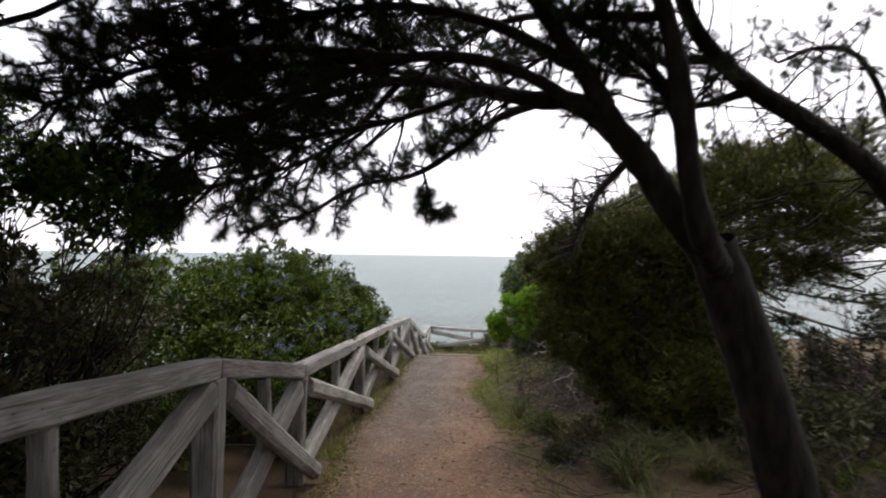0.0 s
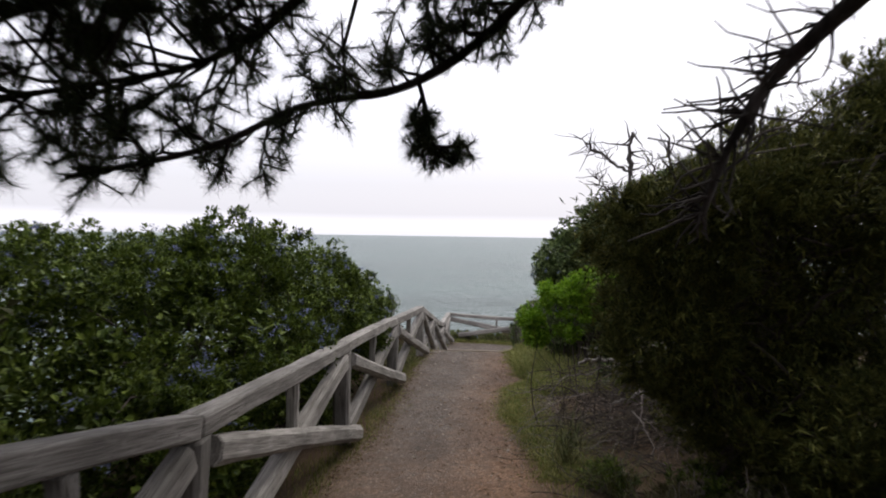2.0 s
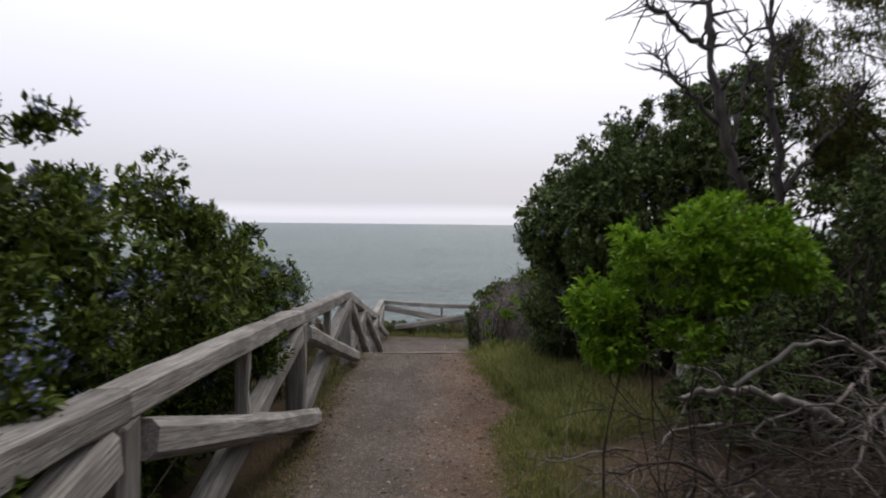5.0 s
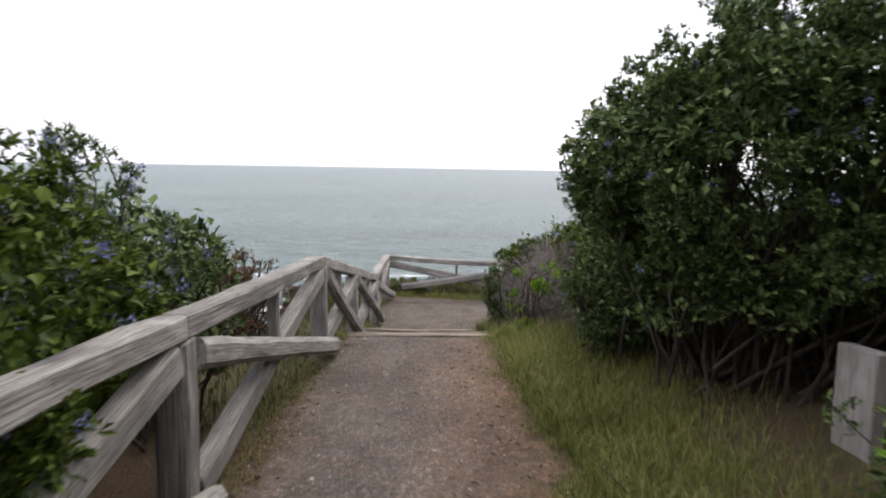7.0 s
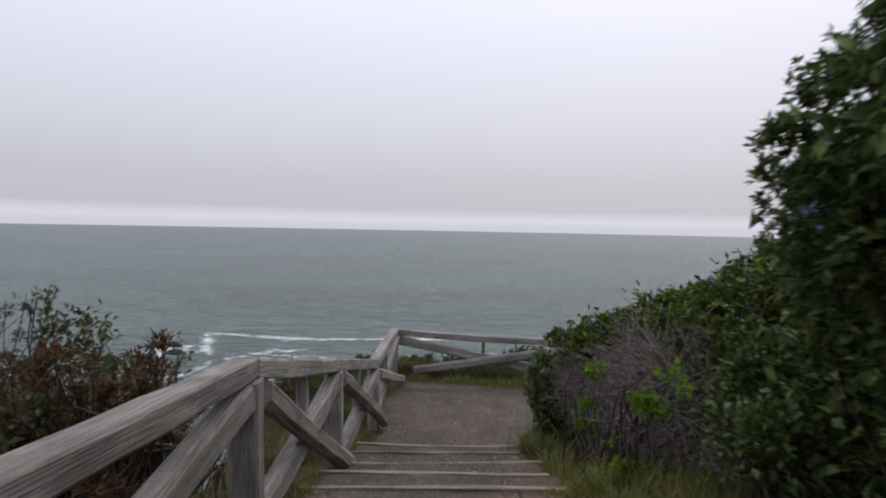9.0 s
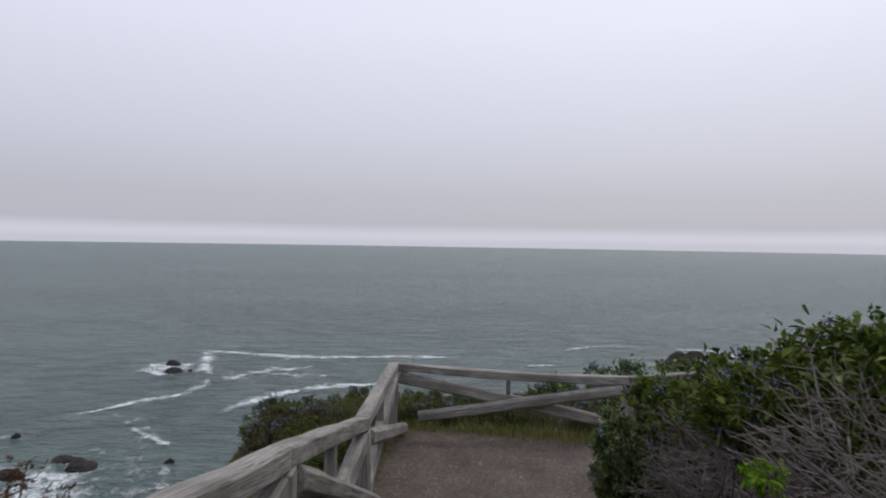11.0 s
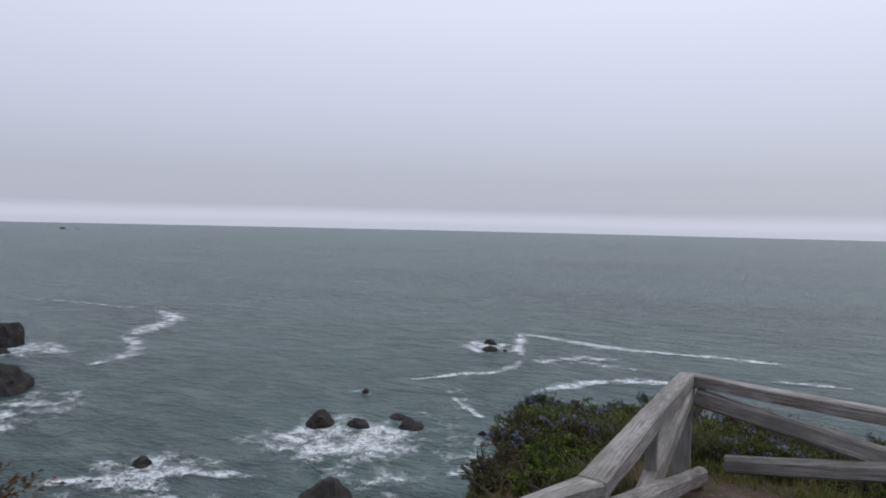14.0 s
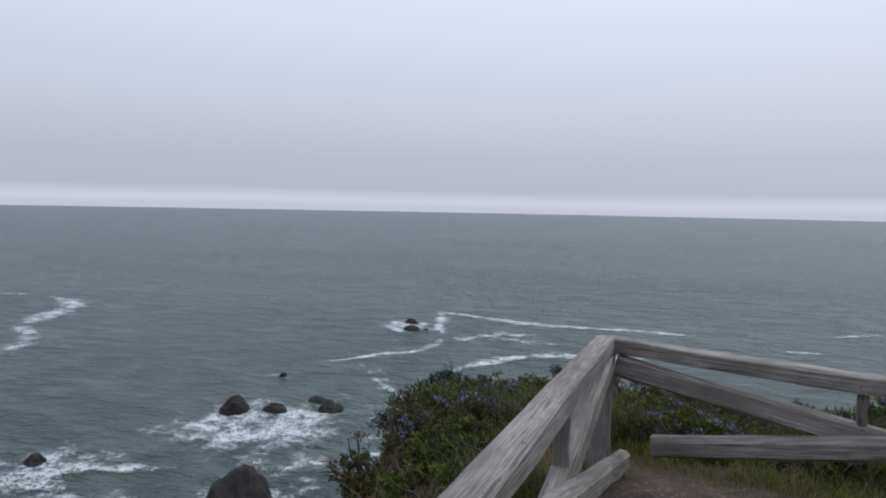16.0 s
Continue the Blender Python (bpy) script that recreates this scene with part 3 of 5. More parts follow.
def bush(name, label, category, lobes, n, seed, leaf, per=7, length=0.05, width=0.022, spread=0.75, flowers=0, twigs=180,
         bark=None, group="", inner=0.62, sprig=0.06, rough=0.16, thick=0.014, flower_mat=None, core=0, floor=0.03, face=None, hull=0.82, grow=1.08):
    """A shrub: crooked stems from the ground, a skin of leaf rosettes and, where it blooms, blossom heads."""
    r = np.random.default_rng(seed + 50)
    lobes = [(*o[:3], *(v * grow for v in o[3:])) for o in lobes]
    L = np.array(lobes, float)
    c = L[:, :3].mean(0)
    base = (float(c[0]), float(c[1]), ground_at(c[0], c[1]))
    b = thing(name, label, category, group, base)
    p, d, mids = shell_points(lobes, n, seed, inner, sprig, rough, length * 1.35, floor, face)
    part("leaves", fast_mesh("leaves", *leaf_cloud(p, d, per, length, width, spread, length * 0.2), leaf), b, kind="stuff")
    if core:
        q, e, _ = shell_points([(*o[:3], *(v * hull for v in o[3:])) for o in lobes], core, seed + 7, 0.7, 0.0, 0.10, 0.16, floor)
        part("inner_leaves", fast_mesh("inner_leaves", *leaf_cloud(q, e, 7, 0.085, 0.06, 1.2, 0.06), leaf), b, kind="stuff")
    k = r.choice(len(mids), twigs, replace=twigs > len(mids))
    p_end = mids[k] + (r.normal(size=(twigs, 3)) * length * 1.6 if twigs > len(mids) else 0.0)
    feet = L[r.integers(0, len(L), len(k)), :2] * 0.5 + p_end[:, :2] * 0.3 + c[:2] * 0.2 + r.normal(0, 0.12, (len(k), 2))
    roots = np.column_stack([feet, land_height(feet[:, 0], feet[:, 1]) - 0.03])
    part("stemwork", fast_mesh("stemwork", *tubes(twig_lines(roots, p_end, seed, thick, 0.14, 6), 4), bark or TWIG_BARK, True), b, kind="stuff")
    if flowers:
        top = np.flatnonzero(d[:, 2] > 0.05)
        k = r.choice(top, min(flowers, len(top)), replace=False)
        fp, fd = p[k] + d[k] * length * 1.1, d[k]
        part("blossoms", fast_mesh("blossoms", *leaf_cloud(fp, fd, 22, 0.026, 0.018, 1.2, 0.02), flower_mat or BLUE_FLOWER), b, "small blue flower heads")
    return b


# big blue-blossom shrub seaward of the fence, leaning over the rail
bush("blue_blossom_shrub", "broad green shrub with blue blossoms leaning over the fence", "shrub",
     [(-3.1, 7.6, 0.7, 1.55, 1.7, 1.15), (-2.75, 9.3, 0.9, 1.35, 1.5, 1.2), (-2.9, 8.5, 1.1, 1.15, 1.2, 0.8), (-2.15, 10.9, 0.85, 1.0, 1.3, 1.0), (-4.6, 9.0, 0.7, 1.7, 2.0, 1.3),
      (-1.87, 11.85, 0.6, 0.72, 0.9, 0.66), (-2.35, 6.2, 0.35, 0.8, 1.0, 0.85), (-1.75, 8.0, 0.72, 0.5, 1.1, 0.38), (-2.25, 7.0, 0.1, 0.65, 1.5, 0.75), (-2.05, 9.4, 0.1, 0.55, 1.5, 0.75), (-2.0, 11.2, 0.1, 0.5, 1.2, 0.7)], 12000, 11, CEANO_LEAF, 9, 0.058, 0.028, flowers=430, twigs=160, core=6800, inner=0.72, face=(0.7, -0.6, 0.3), grow=1.13)
# tall blue-blossom shrub landward of the path
bush("blue_blossom_shrub", "tall dark green blue-blossom shrub beside the path", "shrub",
     [(3.1, 14.1, 1.05, 1.7, 1.7, 1.75), (2.75, 14.7, 0.9, 1.0, 0.9, 1.15), (4.2, 13.6, 1.6, 1.9, 1.9, 2.0), (2.6, 13.3, 1.45, 1.0, 0.9, 1.15), (3.9, 15.4, 1.3, 1.3, 1.2, 1.4), (2.14, 14.1, 1.33, 0.90, 0.75, 0.74)],
     14500, 21, CEANO_DARK, 11, 0.046, 0.021, flowers=150, twigs=120, thick=0.022, core=7000, inner=0.72, floor=0.62, face=(-0.8, -0.4, 0.3), grow=1.03)
bush("scrub", "leafy green skirt of scrub at the foot of the tall shrub", "shrub",
     [(2.2, 15.5, 0.1, 0.46, 0.46, 0.5), (1.98, 14.8, 0.05, 0.4, 0.5, 0.5), (2.3, 15.0, 0.3, 0.5, 0.5, 0.5)], 1100, 25, CEANO_DARK, 8, 0.05, 0.024, twigs=50, core=300)
# made-up scrub that fills the gaps, standing in for shade under the shrub
bush("scrub", "dense scrub added as a dark backdrop behind the tall shrub", "shrub",
     [(4.7, 15.2, 0.3, 1.1, 1.5, 0.9), (4.9, 13.4, 0.4, 1.1, 1.2, 0.9), (4.2, 14.2, 0.2, 0.8, 0.9, 0.6)], 2600, 27, CEANO_DARK, 8, 0.06, 0.03, twigs=220, core=1200)
# hedge running on down to the overlook
bush("hedge_shrub", "low dense green hedge-like scrub beside the steps", "shrub",
     [(3.05, 16.2, 0.25, 0.85, 0.85, 0.8), (3.05, 17.3, 0.1, 0.85, 0.9, 0.76), (2.9, 18.4, -0.22, 0.85, 0.9, 0.70), (2.55, 19.3, -0.6, 0.7, 0.6, 0.68), (4.1, 17.2, 0.3, 1.4, 1.9, 0.9), (2.3, 18.7, -0.08, 0.5, 0.55, 0.28), (1.92, 18.25, 0.06, 0.34, 0.55, 0.18), (1.86, 18.85, -0.14, 0.3, 0.45, 0.17), (2.55, 17.9, 0.22, 0.5, 0.6, 0.3), (2.5, 17.0, 0.42, 0.45, 0.6, 0.28)],
     9500, 31, CEANO_LEAF, 8, 0.036, 0.019, flowers=170, twigs=160, bark=GREY_TWIG, inner=0.85, core=3600, rough=0.08, hull=0.88, face=(-0.7, -0.6, 0.4))
bush("hedge_shrub", "dense dark green upright shrub at the end of the hedge", "shrub",
     [(1.84, 19.45, -0.74, 0.40, 0.40, 0.64), (1.92, 19.5, -1.15, 0.38, 0.4, 0.5)], 2300, 34, CEANO_DARK, 8, 0.034, 0.018, flowers=20, twigs=60, core=600, inner=0.85, rough=0.08)


def dead_scrub(lobes, count, seed):
    """Dead bushes: short crooked twigs that fork outwards all through the crown, on a few stems."""
    r = np.random.default_rng(seed)
    L = np.array(lobes, float)
    c = L[:, :3].mean(0)
    b = thing("dry_shrub", "dead purplish-grey twiggy scrub with hardly a leaf", "shrub", "", (float(c[0]), float(c[1]), ground_at(c[0], c[1])))
    lines = []
    f = np.linspace(0, 1, 5)[:, None]
    for n in range(count):
        o = L[r.integers(0, len(L))]
        u = unit(r.normal(size=3))
        a = o[:3] + u * o[3:] * r.uniform(0.35, 0.85)
        a[2] = max(a[2], ground_at(a[0], a[1]) + 0.03)
        w = unit(u * np.array([1, 1, 0.5]) + np.array([-0.35, -0.1, 0.3]) + r.normal(size=3) * 0.45)
        ln, rad = r.uniform(0.12, 0.34), r.uniform(0.0025, 0.0055)
        run = a + w * ln * f + np.cumsum(r.normal(0, 0.012, (5, 3)), 0) * f
        lines.append((run, np.linspace(rad, rad * 0.4, 5)))
        for q in range(2):
            k = r.integers(1, 4)
            w2 = unit(w + r.normal(size=3) * 0.7)
            lines.append((run[k] + w2 * ln * r.uniform(0.3, 0.7) * f[::2], np.linspace(rad * 0.6, rad * 0.3, 3)))
    part("twigwork", fast_mesh("twigwork", *tubes(lines, 4), DRY_TWIG, True), b, kind="stuff")
    for n in range(26):
        o = L[r.integers(0, len(L))]
        foot = np.array([o[0] + r.normal(0, 0.18), o[1] + r.normal(0, 0.3), 0.0])
        foot[2] = ground_at(foot[0], foot[1]) - 0.04
        tip = o[:3] + unit(r.normal(size=3) + np.array([-0.4, 0, 0.6])) * o[3:] * 0.7
        run = twig_lines([foot], [tip], seed + n, 0.013, 0.2, 8)
        part("stem", fast_mesh("stem", *tubes(run, 6), DRY_TWIG, True), b)


dead_scrub([(2.05, 16.5, -0.15, 0.45, 0.65, 0.62), (2.02, 17.3, -0.2, 0.45, 0.65, 0.66), (2.0, 18.05, -0.42, 0.40, 0.6, 0.58), (2.0, 18.7, -0.66, 0.32, 0.42, 0.48)], 1500, 32)
bush("bright_shrub", "fresh yellow-green shoots growing through the dead scrub", "shrub",
     [(1.74, 16.75, 0.20, 0.13, 0.13, 0.11), (1.66, 17.3, -0.08, 0.10, 0.18, 0.06), (1.68, 16.15, -0.05, 0.14, 0.15, 0.10), (1.58, 17.3, -0.5, 0.11, 0.13, 0.15), (1.52, 16.3, -0.5, 0.15, 0.17, 0.15),
      (1.46, 17.15, -0.8, 0.12, 0.16, 0.10), (1.70, 15.8, 0.22, 0.11, 0.14, 0.09), (1.62, 18.1, -0.2, 0.08, 0.12, 0.06)], 520, 36, BRIGHT_LEAF, 8, 0.042, 0.019, twigs=60, inner=0.4, rough=0.25)
bush("blue_blossom_shrub", "low green shrub thick with blue blossoms by the overlook", "shrub",
     [(3.1, 19.9, -0.85, 0.85, 0.8, 0.72), (3.9, 20.4, -0.75, 1.0, 0.9, 0.75), (4.9, 20.2, -0.5, 1.1, 1.1, 0.85)],
     5200, 33, CEANO_LEAF, 8, 0.045, 0.022, flowers=300, twigs=100, core=1200)
# bright-leaved shrub: a flat, open crown on bare stems, with low shoots beside it
bush("bright_shrub", "open shrub with fresh bright green leaves on bare stems", "shrub",
     [(1.13, 9.5, 1.27, 0.27, 0.26, 0.2), (1.55, 9.55, 1.38, 0.32, 0.3, 0.2), (1.92, 9.6, 1.22, 0.25, 0.28, 0.12), (1.35, 9.45, 1.14, 0.28, 0.22, 0.12), (0.82, 9.5, 1.02, 0.15, 0.2, 0.15), (0.88, 9.45, 0.82, 0.14, 0.18, 0.12), (1.22, 9.4, 0.86, 0.16, 0.16, 0.1)],
     2100, 41, BRIGHT_LEAF, 9, 0.052, 0.026, twigs=9, inner=0.4, rough=0.3, thick=0.007, floor=0.5, sprig=0.12)


# dark scrub filling in behind the brushwood
bush("scrub", "dense dark scrub behind the brushwood", "shrub",
     [(3.0, 10.7, 0.35, 1.2, 0.75, 0.75), (4.3, 10.0, 0.6, 1.2, 1.0, 1.0), (2.5, 11.2, 0.25, 0.6, 0.5, 0.5), (4.4, 8.9, 0.5, 0.9, 0.9, 0.8), (3.8, 12.3, 0.5, 0.7, 0.5, 0.7), (4.3, 10.9, 1.6, 1.2, 0.7, 1.0), (3.3, 11.1, 1.1, 0.9, 0.5, 0.75)],
     5600, 45, CEANO_DARK, 8, 0.046, 0.022, twigs=300, core=1200, rough=0.2)


# dense dark conifers landward of the path
def conifer(label, lobes, n, seed, group=""):
    L = np.array(lobes, float)
    c = L[:, :3].mean(0)
    b = thing("conifer_shrub", label, "conifer", group, (float(c[0]), float(c[1]), ground_at(c[0], c[1])))
    p, d, mids = shell_points(lobes, n, seed, 0.72, 0.1, 0.18, 0.10, 0.12, (-0.5, -0.8, 0.2))
    d = unit(d + np.array([0, 0, 0.5]))
    r = np.random.default_rng(seed)
    part("foliage", fast_mesh("foliage", *needle_cloud(p, d, 42, 0.062, 0.0052, 0.75, 0.08), CYPRESS), b, kind="stuff")
    q, e, _ = shell_points([(*o[:3], *(v * 0.88 for v in o[3:])) for o in lobes], int(n * 0.75), seed + 7, 0.7, 0.0, 0.12, 0.16, 0.12)
    part("inner_foliage", fast_mesh("inner_foliage", *leaf_cloud(q, e, 16, 0.10, 0.014, 0.9, 0.07), CYPRESS), b, kind="stuff")
    k = r.choice(len(mids), min(120, len(mids)), replace=False)
    foot = L[r.integers(0, len(L), len(k)), :2] * 0.6 + c[:2] * 0.4
    roots = np.column_stack([foot, np.maximum(land_height(foot[:, 0], foot[:, 1]), mids[k][:, 2] - r.uniform(0.4, 0.9, len(k)))])
    part("branchwork", fast_mesh("branchwork", *tubes(twig_lines(roots, mids[k], seed, 0.02, 0.12, 6), 5), TWIG_BARK, True), b, kind="stuff")
    trunk = smooth_line([(c[0], c[1], ground_at(c[0], c[1]) - 0.2), (c[0] + 0.1, c[1], 1.0), (c[0] - 0.05, c[1] + 0.1, c[2] + 0.8)], 8)
    part("trunk", fast_mesh("trunk", *tubes([(trunk, np.linspace(0.11, 0.04, 8))], 8), PINE_BARK, True), b)


conifer("dense dark olive conifer shrub beside the path", [(2.35, 7.4, 1.7, 1.35, 0.85, 0.85), (3.0, 7.3, 2.25, 1.2, 0.9, 0.75), (2.45, 7.2, 0.75, 0.95, 0.7, 0.7), (3.9, 7.4, 2.6, 1.4, 1.2, 1.2), (3.2, 7.2, 0.7, 1.1, 0.8, 0.8), (2.7, 6.5, 0.6, 0.8, 0.6, 0.6), (1.62, 7.0, 1.95, 0.82, 0.5, 0.56), (1.58, 7.0, 1.3, 0.62, 0.45, 0.6), (2.05, 6.9, 2.25, 0.7, 0.5, 0.46)], 8800, 51)
conifer("olive conifer behind the leaning pine", [(5.3, 8.6, 3.1, 1.5, 1.4, 1.05), (6.7, 7.6, 3.15, 1.6, 1.5, 1.15), (5.0, 11.8, 2.4, 1.5, 1.3, 1.5), (4.5, 12.3, 3.1, 1.1, 1.0, 1.0), (5.0, 11.6, 1.3, 1.4, 0.9, 1.1)], 5600, 52)
bush("scrub", "dim brown twiggy scrub below the conifers", "shrub",
     [(4.7, 6.7, 0.85, 1.2, 0.9, 0.95), (6.0, 6.8, 1.0, 1.3, 1.0, 1.0), (7.4, 7.4, 1.1, 1.2, 1.0, 1.2), (3.5, 5.3, 0.4, 0.8, 0.7, 0.55), (4.6, 5.2, 0.5, 0.9, 0.8, 0.6)],
     3200, 57, BROWN_LEAF, 6, 0.055, 0.026, twigs=500, inner=0.5, thick=0.010, core=1200, bark=TWIG_BARK)
# dim thicket on the seaward side at the start
bush("thicket", "tall dim thicket of tangled twigs with olive leaves", "shrub",
     [(-3.3, 3.6, 1.2, 1.35, 1.5, 1.2), (-3.4, 5.0, 1.1, 1.2, 1.2, 0.9), (-3.9, 2.6, 2.2, 1.4, 1.4, 1.3), (-4.8, 4.6, 1.6, 1.6, 1.8, 1.6), (-3.2, 1.2, 1.4, 1.1, 1.4, 1.4)],
     8000, 61, BROWN_LEAF, 6, 0.058, 0.03, twigs=1300, inner=0.4, rough=0.2, thick=0.013, core=2600, face=(0.8, -0.5, 0.1), bark=PINE_BARK)
bush("thicket", "leafy green thicket standing seaward of the fence", "shrub",
     [(-3.7, 3.3, 3.3, 1.1, 1.1, 1.0), (-4.3, 4.6, 2.9, 1.2, 1.2, 0.9), (-2.75, 4.3, 2.45, 0.75, 0.8, 0.4), (-4.2, 1.9, 3.6, 1.4, 1.4, 1.2)], 5000, 62, CEANO_LEAF, 8, 0.06, 0.032, twigs=140, inner=0.5, rough=0.22, core=1600, face=(0.8, -0.5, 0.0))
# out of view: closes off light from the left and behind
bush("thicket", "unseen tall thicket added to shade the start of the path", "shrub",
     [(-3.3, -1.5, 1.8, 1.5, 1.8, 2.0), (-4.0, 0.2, 3.0, 1.6, 1.6, 1.8)], 3000, 63, BROWN_LEAF, 6, 0.07, 0.035, twigs=200, inner=0.5, core=700)
# scrub below the fence on the seaward slope
bush("blue_blossom_shrub", "small blue-blossom shrub on the seaward slope", "shrub",
     [(-2.0, 13.0, 0.72, 0.5, 0.65, 0.85), (-1.55, 13.4, 0.35, 0.38, 0.5, 0.55), (-1.42, 13.0, 0.8, 0.4, 0.36, 0.2), (-2.8, 14.0, 0.3, 0.9, 0.9, 0.85)], 3600, 71, CEANO_DARK, 8, 0.044, 0.021, flowers=160, twigs=140, sprig=0.12, core=500)
bush("coyote_scrub", "dark leggy scrub on the seaward slope", "shrub",
     [(-2.5, 16.4, -0.35, 0.7, 0.8, 0.7), (-3.3, 15.4, -0.2, 0.9, 0.9, 0.7), (-3.2, 17.7, -0.25, 0.7, 0.7, 0.72), (-2.9, 17.3, 0.1, 0.35, 0.4, 0.3), (-3.6, 17.6, 0.15, 0.4, 0.4, 0.32)], 3200, 72, BROWN_LEAF, 6, 0.04, 0.018, twigs=320, sprig=0.2, core=300, rough=0.3)
bush("rusty_scrub", "rust-red and brown low scrub on the seaward slope", "shrub",
     [(-2.1, 17.2, -0.5, 0.8, 0.9, 0.7), (-1.9, 15.8, -0.25, 0.7, 0.9, 0.68), (-3.0, 18.2, -0.95, 0.9, 1.0, 0.6)], 3400, 73, RUST_LEAF, 6, 0.045, 0.018, twigs=420, rough=0.3)


# low scrub over the seaward bluff and behind the overlook fence
def bluff_scrub():
    r = np.random.default_rng(81)
    spots = []
    for x, y, s in ((-1.7, 26.4, 0.42), (-2.4, 26.6, 0.42), (-2.9, 27.5, 0.32), (-2.1, 27.8, 0.32), (-3.2, 28.4, 0.32), (-1.2, 27.2, 0.34), (-2.1, 25.4, 0.36), (-2.6, 26.0, 0.36), (-1.4, 28.6, 0.4), (-0.4, 28.2, 0.4),
                    (0.6, 27.6, 0.45), (-1.4, 23.6, 0.3), (-1.8, 24.6, 0.34), (-1.3, 25.2, 0.34), (-1.15, 22.2, 0.25), (-1.6, 23.9, 0.28), (1.4, 26.6, 0.4), (-0.6, 26.0, 0.3), (0.3, 25.8, 0.3), (-0.9, 25.4, 0.3), (0.9, 25.3, 0.3), (1.9, 25.2, 0.32), (-0.2, 25.0, 0.24),
                    (-2.0, 24.3, 0.3), (-2.3, 24.1, 0.26), (-2.2, 25.1, 0.3), (-1.75, 23.5, 0.26), (-2.1, 23.3, 0.24), (0.4, 24.5, 0.26), (1.1, 24.4, 0.26), (1.7, 24.4, 0.28), (0.0, 24.6, 0.22), (2.3, 24.3, 0.28), (-1.7, 24.3, 0.3)):
        spots.append((x + r.normal(0, 0.15), y + r.normal(0, 0.15), s * 1.1, r.uniform(0.2, 0.34)))
    for n, (x, y, s, h) in enumerate(spots):
        g = ground_at(x, y)
        mat = (CEANO_LEAF, HEATH_LEAF, CEANO_DARK, MOSS_LEAF)[n % 4] if n < 11 else (HEATH_LEAF, MOSS_LEAF, CEANO_LEAF)[n % 3]
        bush("coastal_scrub", "low wind-clipped scrub on the bluff edge" + (" with blue blossoms" if n % 4 == 0 else ""), "shrub",
             [(x, y, g + 0.1, s * 1.3, s * 1.3, h), (x + s * 0.7, y - s * 0.4, g + 0.05, s, s, h * 0.8)], 500, 200 + n * 5, mat, 7, 0.045, 0.019,
             flowers=40 if n % 4 == 0 else 0, twigs=70, group="bluff scrub", rough=0.25)
    for n, (x, y, s, h) in enumerate(((3.5, 25.3, 0.75, 0.95), (4.7, 25.6, 0.8, 0.9), (6.1, 25.8, 0.9, 0.8), (7.7, 26.0, 1.0, 0.75), (9.4, 26.2, 1.1, 0.8), (2.4, 25.9, 0.5, 0.5), (11.2, 26.8, 1.2, 1.0), (5.4, 24.9, 0.55, 0.55), (8.2, 25.2, 0.7, 0.6))):
        g = ground_at(x, y)
        bush("blue_blossom_shrub", "dark green shrub with blue blossoms behind the overlook fence", "shrub",
             [(x, y, g + 0.15, s * 1.2, s, h), (x + s * 0.6, y + 0.5, g + 0.1, s, s, h * 0.9)], 1050, 300 + n * 5, CEANO_DARK, 8, 0.04, 0.02, core=300, flowers=70, twigs=40, group="overlook shrubs")


bluff_scrub()


